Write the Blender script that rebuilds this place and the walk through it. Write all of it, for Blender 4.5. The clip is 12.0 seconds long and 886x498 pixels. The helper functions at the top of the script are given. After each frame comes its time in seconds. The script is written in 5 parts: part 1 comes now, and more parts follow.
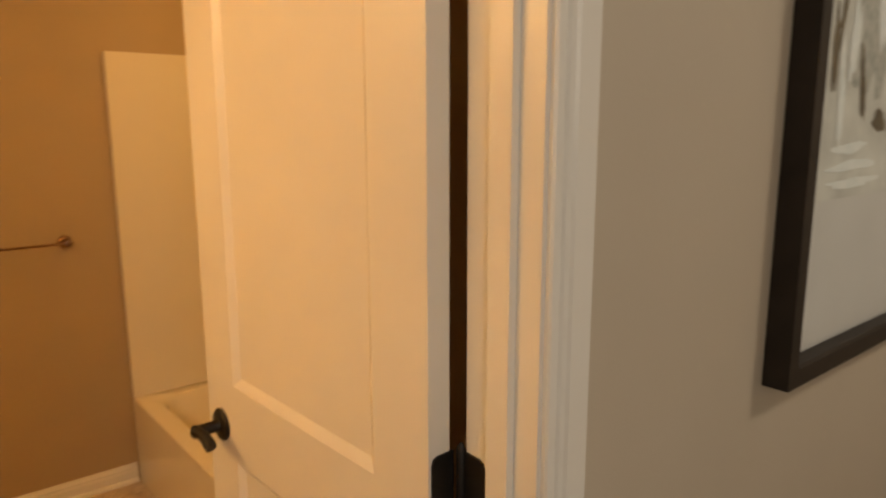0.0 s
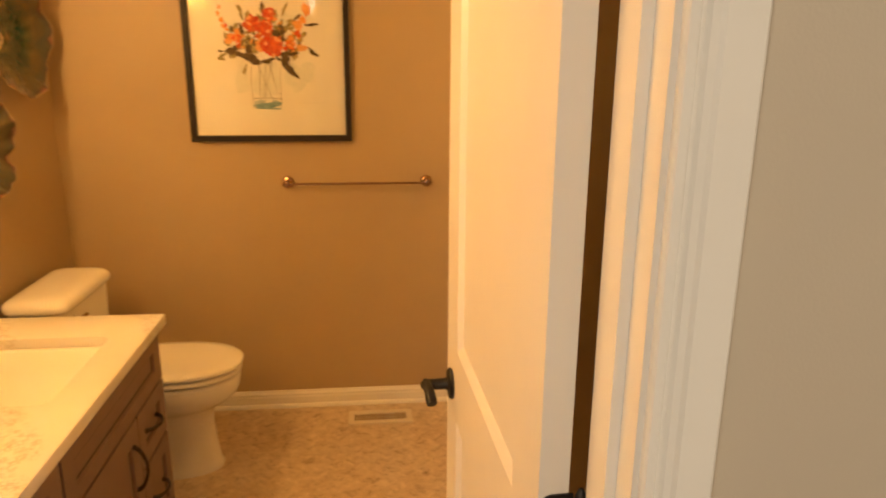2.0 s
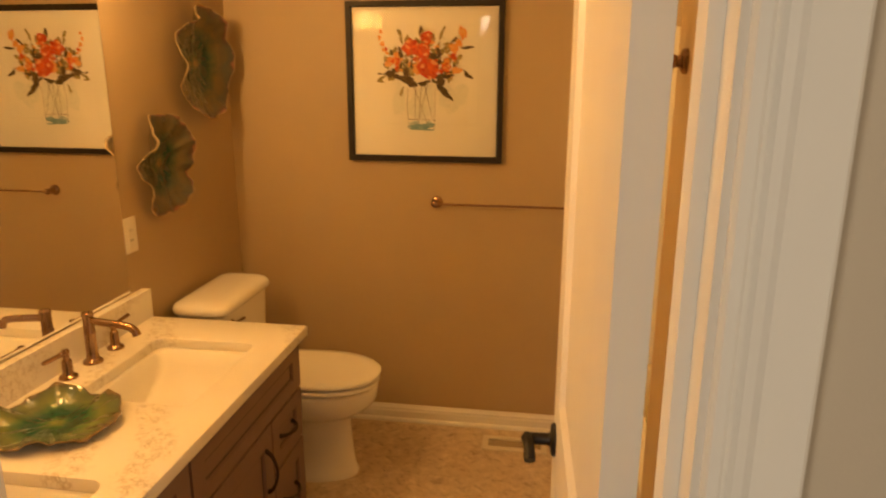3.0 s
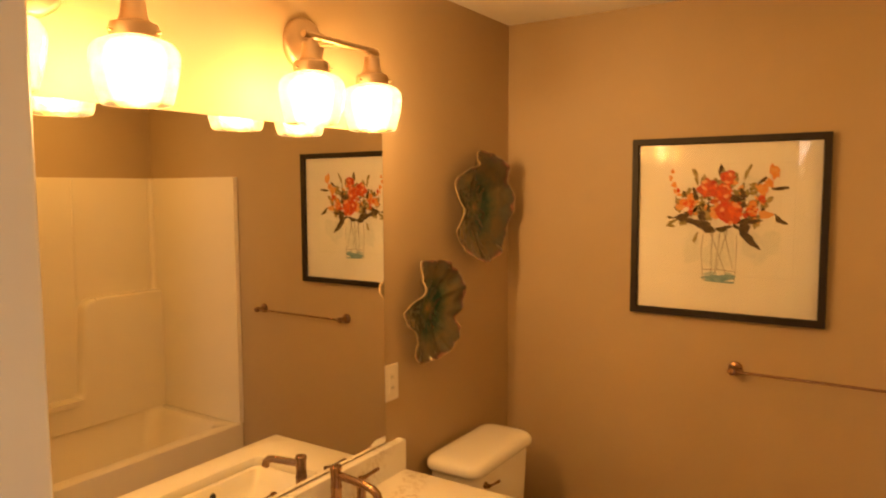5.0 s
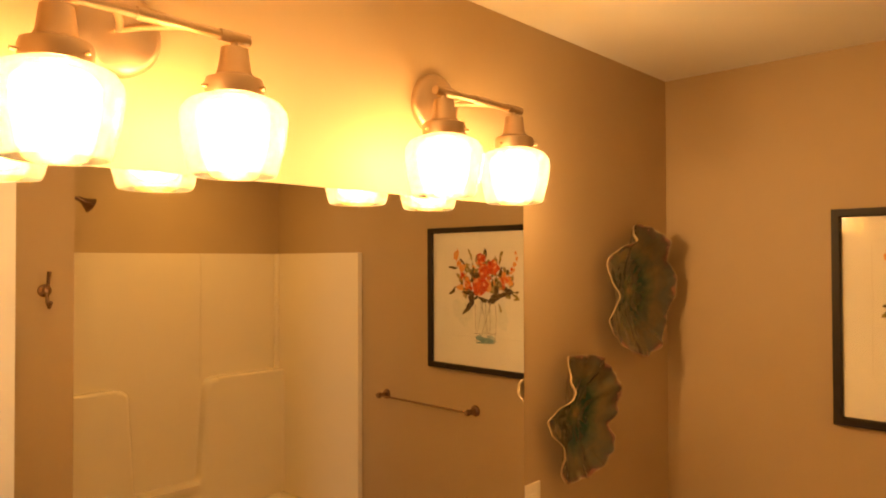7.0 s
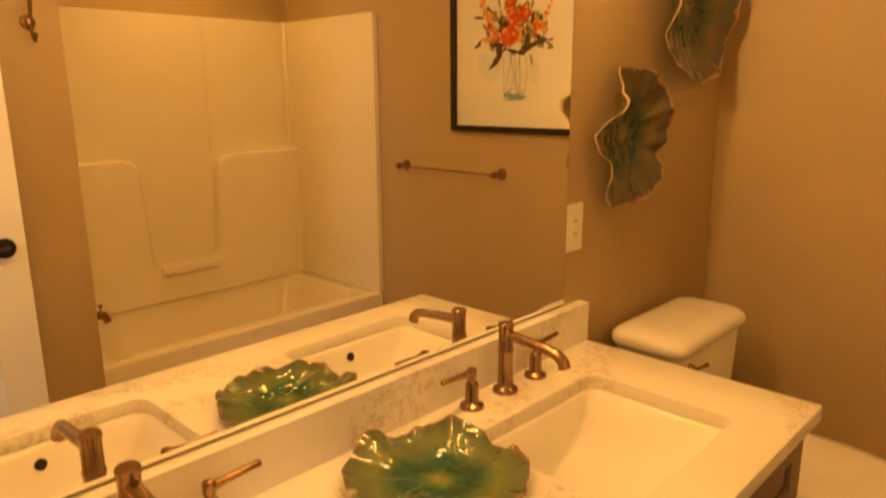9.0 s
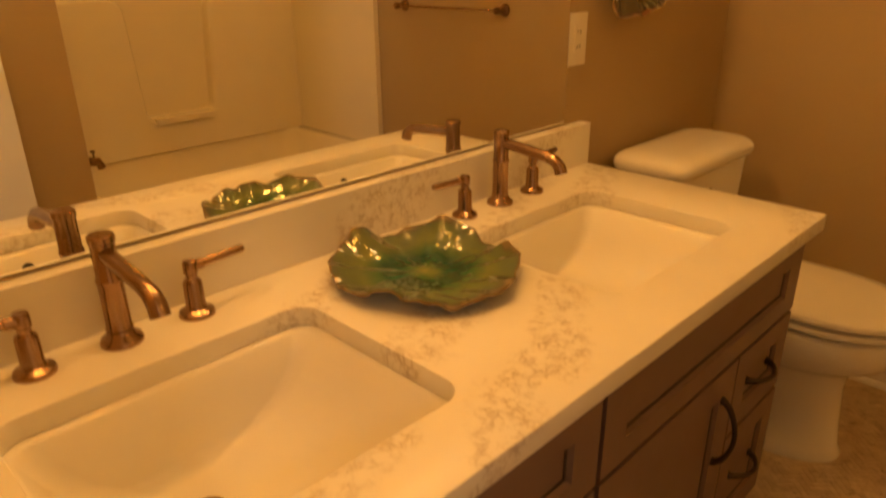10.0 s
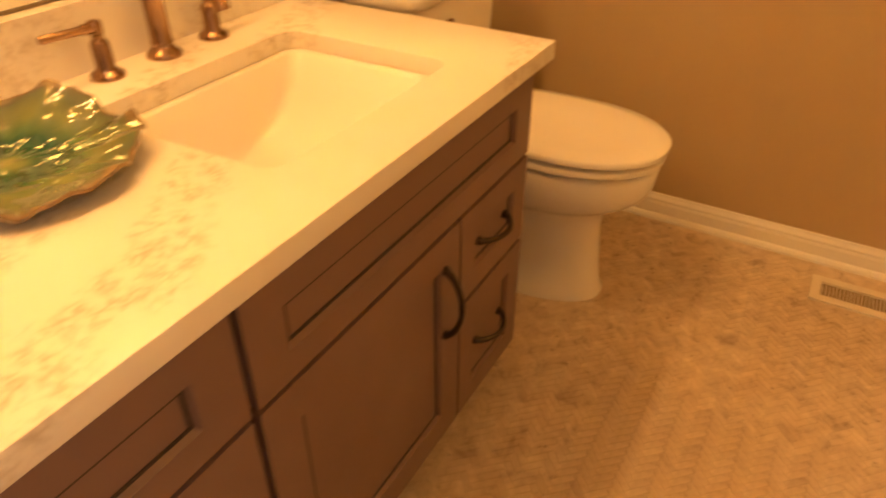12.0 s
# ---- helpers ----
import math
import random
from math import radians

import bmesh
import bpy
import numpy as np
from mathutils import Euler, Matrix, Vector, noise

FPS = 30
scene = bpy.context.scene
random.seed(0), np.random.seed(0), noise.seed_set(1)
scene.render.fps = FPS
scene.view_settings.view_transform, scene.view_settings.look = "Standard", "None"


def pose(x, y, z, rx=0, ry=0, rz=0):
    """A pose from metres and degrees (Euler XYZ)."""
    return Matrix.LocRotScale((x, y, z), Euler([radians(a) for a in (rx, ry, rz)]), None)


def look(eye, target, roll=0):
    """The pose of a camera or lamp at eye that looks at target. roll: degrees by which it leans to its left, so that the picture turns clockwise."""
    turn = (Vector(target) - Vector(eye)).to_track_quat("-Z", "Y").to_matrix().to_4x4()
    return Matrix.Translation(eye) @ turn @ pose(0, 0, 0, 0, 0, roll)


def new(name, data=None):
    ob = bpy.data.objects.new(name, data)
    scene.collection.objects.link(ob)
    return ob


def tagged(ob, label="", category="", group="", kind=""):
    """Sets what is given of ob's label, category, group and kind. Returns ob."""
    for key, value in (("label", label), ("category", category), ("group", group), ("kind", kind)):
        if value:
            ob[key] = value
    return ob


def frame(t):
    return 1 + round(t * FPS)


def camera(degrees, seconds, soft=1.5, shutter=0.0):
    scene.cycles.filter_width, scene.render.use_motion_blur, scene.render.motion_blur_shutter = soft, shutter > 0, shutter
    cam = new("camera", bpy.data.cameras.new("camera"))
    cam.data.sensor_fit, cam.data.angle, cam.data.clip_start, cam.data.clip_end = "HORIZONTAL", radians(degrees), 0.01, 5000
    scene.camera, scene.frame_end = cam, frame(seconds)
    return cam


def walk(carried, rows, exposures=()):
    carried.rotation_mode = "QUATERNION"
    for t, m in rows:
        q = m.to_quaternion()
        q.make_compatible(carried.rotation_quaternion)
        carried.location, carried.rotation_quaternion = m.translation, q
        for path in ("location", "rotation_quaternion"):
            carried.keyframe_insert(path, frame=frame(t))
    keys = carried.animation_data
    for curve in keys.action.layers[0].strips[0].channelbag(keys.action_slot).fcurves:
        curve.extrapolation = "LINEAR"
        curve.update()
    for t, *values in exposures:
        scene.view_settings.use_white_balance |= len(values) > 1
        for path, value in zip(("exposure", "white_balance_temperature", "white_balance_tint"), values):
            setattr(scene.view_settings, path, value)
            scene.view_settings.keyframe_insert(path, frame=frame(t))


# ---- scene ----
import itertools
cam = camera(65.4, 12.0, soft=1.9, shutter=0.4)
PATH = [
    (0, (0.98, 0.252, 1.539), (2.231, 1.77, 1.178), -0.1),
    (0.5, (1.064, 0.217, 1.519), (2.014, 1.913, 1.051), 1.0),
    (0.6, (1.096, 0.23, 1.524), (1.99, 1.946, 1.017), -0.6),
    (1, (1.142, 0.248, 1.559), (1.877, 2.036, 1.047), 0.9),
    (1.5, (1.205, 0.256, 1.567), (1.715, 2.116, 1.037), 0.6),
    (2, (1.29, 0.216, 1.599), (1.492, 2.134, 1.072), 0.4),
    (2.5, (1.368, 0.211, 1.622), (1.296, 2.14, 1.101), 0.3),
    (3, (1.409, 0.286, 1.648), (1.117, 2.2, 1.145), 0.2),
    (3.5, (1.444, 0.350, 1.683), (0.934, 2.237, 1.275), -0.1),
    (5.3, (1.338, 0.637, 1.754), (0.213, 2.285, 1.619), -0.2),
    (5.5, (1.295, 0.661, 1.768), (0.16, 2.304, 1.658), -0.2),
    (6, (1.237, 0.736, 1.797), (0.029, 2.33, 1.765), -0.4),
    (6.5, (1.201, 0.805, 1.788), (-0.122, 2.304, 1.836), -0.4),
    (6.7, (1.173, 0.826, 1.785), (-0.183, 2.295, 1.835), -0.5),
    (8.3, (0.995, 0.907, 1.566), (-0.395, 2.34, 1.442), -0.6),
    (8.5, (0.985, 0.923, 1.52), (-0.403, 2.346, 1.3), -0.6),
    (9, (0.962, 0.928, 1.436), (-0.395, 2.328, 0.989), -0.4),
    (9.5, (0.96, 0.93, 1.364), (-0.369, 2.298, 0.76), -0.4),
    (10, (0.976, 0.955, 1.268), (-0.324, 2.265, 0.498), -0.6),
    (10.5, (0.974, 0.974, 1.172), (-0.253, 2.238, 0.226), -0.2),
    (11, (0.98, 0.995, 1.107), (-0.119, 2.262, 0.015), 0.0),
    (11.5, (0.998, 1.099, 1.138), (0.03, 2.431, 0.001), 0.1),
    (12, (1.029, 1.302, 1.181), (0.216, 2.722, 0.032), 0.1),
]

EXPOSURES = [(0.0, -0.85, 6500, 10), (0.5, -0.6, 6600, 10), (1.0, -0.35, 6700, 10), (1.5, -0.22, 6750, 10), (2.0, -0.2, 6800, 10), (2.5, -0.4, 6850, 10), (3.5, -0.62, 7000, 11), (5.5, -0.5, 6550, 14), (6.5, -0.7, 6500, 14),
             (8.5, -0.35, 7200, 9), (9.0, -0.48, 7350, 9.5), (9.5, -0.7, 7550, 11), (10.5, -1.1, 7900, 13), (11.0, -1.03, 7600, 13), (11.5, -0.24, 7200, 14), (12.0, 0.0, 6950, 18)]
walk(cam, [(t, look(eye, target, roll)) for t, eye, target, roll in PATH], EXPOSURES)

# ---- plan, in metres: mirror wall x = WEST, far wall y = FAR ----
WEST, FAR, CEIL = -0.013, 3.265, 2.43
NEAR, HALL = 0.857, 0.742            # bathroom face and hall face of the door wall
BEHIND = 1.66                       # wall behind the open door
TUB_Y, TUB_X, BACK = 1.792, 1.73, 2.53
JAMB_R, JAMB_L, HEAD = 1.518, 0.848, 2.05
TOP, DEEP = 0.782, 0.60             # vanity top height and depth
VAN0, MID, VAN1 = 0.872, 1.656, 2.412

# ---- light ----
WARM = (1.0, 0.395, 0.026)
LAMP_Y = [(1.159, 1.419), (1.908, 2.151)]
LAMP_X, BULB_Z = 0.135, 1.975
for pair in LAMP_Y:
    for y in pair:
        d = bpy.data.lights.new("bulb_light", "POINT")
        d.energy, d.color, d.shadow_soft_size = 7.6, WARM, 0.06
        new("bulb_light", d).location = (LAMP_X, y, BULB_Z)
d = bpy.data.lights.new("ceiling_light_glow", "AREA")
d.shape, d.size, d.energy, d.color = "SQUARE", 0.2, 8.0, (1.0, 0.48, 0.07)
new("ceiling_light_glow", d).matrix_world = pose(2.08, 2.54, 2.405)
d = bpy.data.lights.new("hall_light", "AREA")
d.shape, d.size, d.size_y, d.energy, d.color = "RECTANGLE", 0.7, 0.9, 36.0, (1.0, 0.87, 0.70)
new("hall_light", d).matrix_world = look((0.45, -1.25, 1.75), (1.4, 0.8, 1.3))
d = bpy.data.lights.new("hall_ceiling_light", "AREA")
d.shape, d.size, d.energy, d.color = "DISK", 0.3, 20.0, (1.0, 0.85, 0.66)
new("hall_ceiling_light", d).matrix_world = pose(2.75, -0.35, 2.40)
world = bpy.data.worlds.new("dark")
world.use_nodes = True
world.node_tree.nodes["Background"].inputs[0].default_value = (0.01, 0.008, 0.006, 1)
scene.world = world


# ---- materials ----
def mat(name, colour, rough=0.5, metal=0.0, vary=0.0, scale=6.0, grain=0.0, grain_scale=150.0, second=None, spec=0.5, coat=0.0, rvary=0.0):
    m = bpy.data.materials.new(name)
    m.use_nodes = True
    nt = m.node_tree
    b = nt.nodes["Principled BSDF"]
    b.inputs["Base Color"].default_value = (*colour, 1)
    b.inputs["Roughness"].default_value, b.inputs["Metallic"].default_value = rough, metal
    b.inputs["Specular IOR Level"].default_value = spec
    b.inputs["Coat Weight"].default_value = coat
    co = nt.nodes.new("ShaderNodeTexCoord")
    if vary or second:
        n = nt.nodes.new("ShaderNodeTexNoise")
        n.inputs["Scale"].default_value, n.inputs["Detail"].default_value = scale, 6
        nt.links.new(co.outputs["Object"], n.inputs["Vector"])
        r = nt.nodes.new("ShaderNodeValToRGB")
        c2 = second or tuple(c * (1 - vary) for c in colour)
        c1 = colour if second else tuple(min(1, c * (1 + vary * 0.5)) for c in colour)
        r.color_ramp.elements[0].color, r.color_ramp.elements[1].color = (*c2, 1), (*c1, 1)
        r.color_ramp.elements[0].position, r.color_ramp.elements[1].position = 0.3, 0.7
        nt.links.new(n.outputs["Fac"], r.inputs["Fac"])
        nt.links.new(r.outputs["Color"], b.inputs["Base Color"])
    if rvary:
        n = nt.nodes.new("ShaderNodeTexNoise")
        n.inputs["Scale"].default_value, n.inputs["Detail"].default_value = scale * 2.7, 5
        nt.links.new(co.outputs["Object"], n.inputs["Vector"])
        mr = nt.nodes.new("ShaderNodeMapRange")
        mr.inputs["To Min"].default_value, mr.inputs["To Max"].default_value = rough - rvary, rough + rvary
        nt.links.new(n.outputs["Fac"], mr.inputs["Value"])
        nt.links.new(mr.outputs["Result"], b.inputs["Roughness"])
    if grain:
        n = nt.nodes.new("ShaderNodeTexNoise")
        n.inputs["Scale"].default_value, n.inputs["Detail"].default_value = grain_scale, 3
        nt.links.new(co.outputs["Object"], n.inputs["Vector"])
        bu = nt.nodes.new("ShaderNodeBump")
        bu.inputs["Strength"].default_value, bu.inputs["Distance"].default_value = grain, 0.002
        nt.links.new(n.outputs["Fac"], bu.inputs["Height"])
        nt.links.new(bu.outputs["Normal"], b.inputs["Normal"])
    return m


WALL = mat("taupe_wall_paint", (0.445, 0.336, 0.200), 0.55, vary=0.05, scale=2.0, grain=0.12, grain_scale=260, rvary=0.06)
HALLWALL = mat("greige_hall_paint", (0.525, 0.465, 0.38), 0.6, vary=0.04, scale=2.0, grain=0.12, grain_scale=260)
CEILING = mat("ceiling_paint", (0.78, 0.75, 0.70), 0.85, vary=0.03, scale=3.0, grain=0.3, grain_scale=200)
TRIM = mat("white_trim_paint", (0.80, 0.78, 0.74), 0.32, vary=0.03, scale=5.0, grain=0.05, grain_scale=60, rvary=0.06)
CABINET = mat("taupe_cabinet_paint", (0.185, 0.116, 0.102), 0.42, vary=0.10, scale=4.0, grain=0.08, grain_scale=90, rvary=0.08)
GLAZE_AND_KICK = mat("dark_glaze_and_toe_kick", (0.03, 0.02, 0.015), 0.5, vary=0.2, scale=12)
CERAMIC = mat("white_vitreous_china", (0.82, 0.80, 0.75), 0.05, spec=0.6, vary=0.015, scale=3, grain=0.05, grain_scale=16)
FIBRE = mat("white_fibreglass", (0.80, 0.735, 0.60), 0.10, vary=0.02, scale=3, grain=0.03, grain_scale=18)
BRONZE = mat("brushed_bronze_metal", (0.38, 0.25, 0.175), 0.21, 1.0, vary=0.10, scale=25, grain=0.06, grain_scale=400, rvary=0.06)
CHAMPAGNE = mat("brushed_champagne_metal", (0.56, 0.43, 0.30), 0.36, 1.0, vary=0.06, scale=25)
BLACK = mat("matt_black_metal", (0.018, 0.016, 0.015), 0.42, 0.4, vary=0.2, scale=30)
PULL = mat("dark_bronze_pull", (0.06, 0.045, 0.036), 0.38, 0.7, vary=0.2, scale=30)
FRAME = mat("black_wood_frame", (0.022, 0.015, 0.011), 0.5, spec=0.3, vary=0.3, scale=18, grain=0.1, grain_scale=80)
PAPER = mat("cream_paper", (0.80, 0.77, 0.69), 0.8, vary=0.04, scale=5, grain=0.1, grain_scale=300)
PLASTIC = mat("ivory_plastic", (0.78, 0.74, 0.66), 0.3, vary=0.02, scale=8)
# near-black colour painted for the shade inside small holes
HOLE_SHADE = mat("painted_hole_shade", (0.02, 0.016, 0.013), 0.8)
DUCT = mat("brown_duct_sheet", (0.24, 0.17, 0.105), 0.8, vary=0.2, scale=30)
VENTM = mat("cream_register_enamel", (0.68, 0.62, 0.52), 0.4, vary=0.06, scale=20)
HALLFLOOR = mat("brown_hall_carpet", (0.28, 0.22, 0.17), 0.95, vary=0.2, scale=40, grain=0.8, grain_scale=300)


def nodes_of(m):
    return m.node_tree, m.node_tree.nodes["Principled BSDF"]


def add_noise(nt, scale, detail=6, rough=0.55, distort=0.0, coord="Object"):
    co = nt.nodes.new("ShaderNodeTexCoord")
    n = nt.nodes.new("ShaderNodeTexNoise")
    n.inputs["Scale"].default_value, n.inputs["Detail"].default_value = scale, detail
    n.inputs["Roughness"].default_value, n.inputs["Distortion"].default_value = rough, distort
    nt.links.new(co.outputs[coord], n.inputs["Vector"])
    return n


def ramp(nt, source, stops):
    r = nt.nodes.new("ShaderNodeValToRGB")
    e = r.color_ramp.elements
    while len(e) < len(stops):
        e.new(0.5)
    for k, (p, c) in enumerate(stops):
        e[k].position, e[k].color = p, (*c, 1) if len(c) == 3 else c
    nt.links.new(source, r.inputs["Fac"])
    return r


def mix(nt, fac, a, b):
    m = nt.nodes.new("ShaderNodeMix")
    m.data_type = "RGBA"
    for sock, val in ((m.inputs[0], fac), (m.inputs[6], a), (m.inputs[7], b)):
        if isinstance(val, (tuple, float, int)):
            sock.default_value = (*val, 1) if isinstance(val, tuple) else val
        else:
            nt.links.new(val, sock)
    return m.outputs[2]


def quartz():
    """White engineered stone with drifting bands of grey-brown crackle."""
    m = mat("veined_white_quartz", (0.80, 0.78, 0.73), 0.30, spec=0.3)
    nt, b = nodes_of(m)
    co = nt.nodes.new("ShaderNodeTexCoord")
    dot = nt.nodes.new("ShaderNodeVectorMath")
    dot.operation = "DOT_PRODUCT"
    dot.inputs[1].default_value = (0.885, 0.466, -0.5)
    nt.links.new(co.outputs["Object"], dot.inputs[0])
    drift = add_noise(nt, 5.0, 6, 0.6)
    d2 = nt.nodes.new("ShaderNodeMath")
    d2.operation = "MULTIPLY_ADD"
    d2.inputs[1].default_value, d2.inputs[2].default_value = 0.20, 0.39 - 0.10
    nt.links.new(drift.outputs["Fac"], d2.inputs[0])
    d3 = nt.nodes.new("ShaderNodeMath")
    nt.links.new(dot.outputs["Value"], d3.inputs[0])
    nt.links.new(d2.outputs[0], d3.inputs[1])
    d4 = nt.nodes.new("ShaderNodeMath")
    d4.operation = "MULTIPLY"
    d4.inputs[1].default_value = 0.5
    nt.links.new(d3.outputs[0], d4.inputs[0])
    stops = [(0.0, (0, 0, 0))]
    for c in VEINS:
        stops += [(c / 2 - 0.024, (0, 0, 0)), (c / 2 - 0.015, (1, 1, 1)), (c / 2 + 0.013, (0.85, 0.85, 0.85)), (c / 2 + 0.026, (0, 0, 0))]
    band = ramp(nt, d4.outputs[0], stops)
    v = nt.nodes.new("ShaderNodeTexVoronoi")
    v.feature = "DISTANCE_TO_EDGE"
    v.inputs["Scale"].default_value = 75
    n2 = add_noise(nt, 14, 5)
    warp = nt.nodes.new("ShaderNodeMix")
    warp.data_type = "VECTOR"
    warp.inputs[0].default_value = 0.06
    nt.links.new(co.outputs["Object"], warp.inputs[4])
    nt.links.new(n2.outputs["Color"], warp.inputs[5])
    nt.links.new(warp.outputs[1], v.inputs["Vector"])
    crack = ramp(nt, v.outputs["Distance"], [(0.0, (1, 1, 1)), (0.08, (0.7, 0.7, 0.7)), (0.26, (0.16, 0.16, 0.16))])
    mul = nt.nodes.new("ShaderNodeMath")
    mul.operation = "MULTIPLY"
    nt.links.new(band.outputs["Color"], mul.inputs[0])
    nt.links.new(crack.outputs["Color"], mul.inputs[1])
    n3 = add_noise(nt, 42, 6, 0.65)
    patch = ramp(nt, n3.outputs["Fac"], [(0.43, (0.03, 0.03, 0.03)), (0.60, (1, 1, 1))])
    mul2 = nt.nodes.new("ShaderNodeMath")
    mul2.operation = "MULTIPLY"
    nt.links.new(mul.outputs[0], mul2.inputs[0])
    nt.links.new(patch.outputs["Color"], mul2.inputs[1])
    n4 = add_noise(nt, 3, 4)
    base = ramp(nt, n4.outputs["Fac"], [(0.3, (0.77, 0.74, 0.68)), (0.7, (0.82, 0.80, 0.75))])
    nt.links.new(mix(nt, mul2.outputs[0], base.outputs["Color"], (0.50, 0.435, 0.36)), b.inputs["Base Color"])
    return m


VEINS = (0.40, 0.83, 1.045, 1.20, 1.62)       # where the veined bands cross, along their common normal
QUARTZ = quartz()


def vinyl():
    """Mottled beige sheet floor with small darker chips."""
    m = mat("mottled_beige_vinyl", (0.4, 0.34, 0.27), 0.38)
    nt, b = nodes_of(m)
    big = add_noise(nt, 4.0, 5)
    mid = add_noise(nt, 24.0, 8, 0.68, 0.5)
    co = nt.nodes.new("ShaderNodeTexCoord")
    mp = nt.nodes.new("ShaderNodeMapping")
    mp.inputs["Scale"].default_value = (1.0, 2.2, 1.0)
    mp.inputs["Rotation"].default_value = (0, 0, 0.7)
    nt.links.new(co.outputs["Object"], mp.inputs["Vector"])
    bend = add_noise(nt, 18, 4)
    warp = nt.nodes.new("ShaderNodeMix")
    warp.data_type = "VECTOR"
    warp.inputs[0].default_value = 0.09
    nt.links.new(mp.outputs["Vector"], warp.inputs[4])
    nt.links.new(bend.outputs["Color"], warp.inputs[5])
    geo, info, add, part_of = (nt.nodes.new(k) for k in ("ShaderNodeNewGeometry", "ShaderNodeObjectInfo", "ShaderNodeMath", "ShaderNodeMath"))
    part_of.operation = "FRACT"
    nt.links.new(geo.outputs["Random Per Island"], add.inputs[0])
    nt.links.new(info.outputs["Random"], add.inputs[1])
    nt.links.new(add.outputs[0], part_of.inputs[0])
    chips = ramp(nt, part_of.outputs[0], [(0.015, (0.22, 0.165, 0.12)), (0.07, (0.46, 0.37, 0.28)), (0.7, (0.57, 0.47, 0.36)), (0.97, (0.70, 0.60, 0.475))])
    body = ramp(nt, mid.outputs["Fac"], [(0.33, (0.30, 0.225, 0.16)), (0.44, (0.54, 0.43, 0.325)), (0.54, (0.62, 0.51, 0.39)), (0.66, (0.76, 0.65, 0.51))])
    sp = nt.nodes.new("ShaderNodeTexVoronoi")
    sp.inputs["Scale"].default_value = 30
    nt.links.new(warp.outputs[1], sp.inputs["Vector"])
    spot = ramp(nt, sp.outputs["Distance"], [(0.10, (1, 1, 1)), (0.22, (0, 0, 0))])
    pick = ramp(nt, add_noise(nt, 13, 3).outputs["Fac"], [(0.52, (0, 0, 0)), (0.60, (0.75, 0.75, 0.75))])
    both = nt.nodes.new("ShaderNodeMath")
    both.operation = "MULTIPLY"
    nt.links.new(spot.outputs["Color"], both.inputs[0])
    nt.links.new(pick.outputs["Color"], both.inputs[1])
    tone = ramp(nt, big.outputs["Fac"], [(0.35, (0.90, 0.89, 0.88)), (0.65, (1.0, 1.0, 1.0))])
    c = mix(nt, 0.30, body.outputs["Color"], chips.outputs["Color"])
    mul = nt.nodes.new("ShaderNodeMix")
    mul.data_type, mul.blend_type = "RGBA", "MULTIPLY"
    mul.inputs[0].default_value = 1.0
    c = mix(nt, both.outputs[0], c, (0.15, 0.105, 0.07))
    nt.links.new(c, mul.inputs[6])
    nt.links.new(tone.outputs["Color"], mul.inputs[7])
    nt.links.new(mul.outputs[2], b.inputs["Base Color"])
    bu = nt.nodes.new("ShaderNodeBump")
    bu.inputs["Strength"].default_value, bu.inputs["Distance"].default_value = 0.25, 0.001
    nt.links.new(mid.outputs["Fac"], bu.inputs["Height"])
    nt.links.new(bu.outputs["Normal"], b.inputs["Normal"])
    return m


VINYL = vinyl()


def leaf_glaze(name, dim, rough, tint=(1, 1, 1), bare_clay=(0.36, 0.27, 0.16)):
    """Glossy green pottery glaze, deep green round the middle, olive and brown at the rim (by the mesh's own radius)."""
    m = mat(name, (0.1, 0.2, 0.06), rough, coat=0.5)
    nt, b = nodes_of(m)
    a = nt.nodes.new("ShaderNodeAttribute")
    a.attribute_name = "radius"
    n = add_noise(nt, 22, 6, 0.6, 0.6)
    ad = nt.nodes.new("ShaderNodeMath")
    ad.operation = "MULTIPLY_ADD"
    ad.inputs[1].default_value, ad.inputs[2].default_value = 0.36, -0.18
    nt.links.new(n.outputs["Fac"], ad.inputs[0])
    s = nt.nodes.new("ShaderNodeMath")
    nt.links.new(a.outputs["Fac"], s.inputs[0])
    nt.links.new(ad.outputs[0], s.inputs[1])
    tones = [(0.0, (0.20, 0.22, 0.07)), (0.14, (0.07, 0.14, 0.055)), (0.26, (0.012, 0.080, 0.045)), (0.42, (0.010, 0.075, 0.042)), (0.50, (0.05, 0.125, 0.055)), (0.68, (0.135, 0.175, 0.065)), (0.90, (0.10, 0.13, 0.06)), (0.97, (0.10, 0.09, 0.05)), (1.0, (0.21, 0.155, 0.09))]
    c = ramp(nt, s.outputs[0], [(q, tuple(v * w * (dim if q < 1 else 1) for v, w in zip(k, tint))) for q, k in tones])
    n2 = add_noise(nt, 9, 5, 0.6, 1.0)
    blue = ramp(nt, n2.outputs["Fac"], [(0.45, (0, 0, 0)), (0.7, (0.6, 0.6, 0.6))])
    fine = add_noise(nt, 24, 1)
    bu = nt.nodes.new("ShaderNodeBump")
    bu.inputs["Strength"].default_value, bu.inputs["Distance"].default_value = 0.55, 0.008
    nt.links.new(fine.outputs["Fac"], bu.inputs["Height"])
    nt.links.new(bu.outputs["Normal"], b.inputs["Normal"])
    nt.links.new(bu.outputs["Normal"], b.inputs["Coat Normal"])
    e = nt.nodes.new("ShaderNodeAttribute")
    e.attribute_name = "rim"
    bare = ramp(nt, e.outputs["Fac"], [(0.45, (0, 0, 0)), (0.9, (1, 1, 1))])
    body = mix(nt, blue.outputs["Color"], c.outputs["Color"], tuple(v * dim for v in (0.07, 0.11, 0.10)))
    nt.links.new(mix(nt, bare.outputs["Color"], body, bare_clay), b.inputs["Base Color"])
    return m


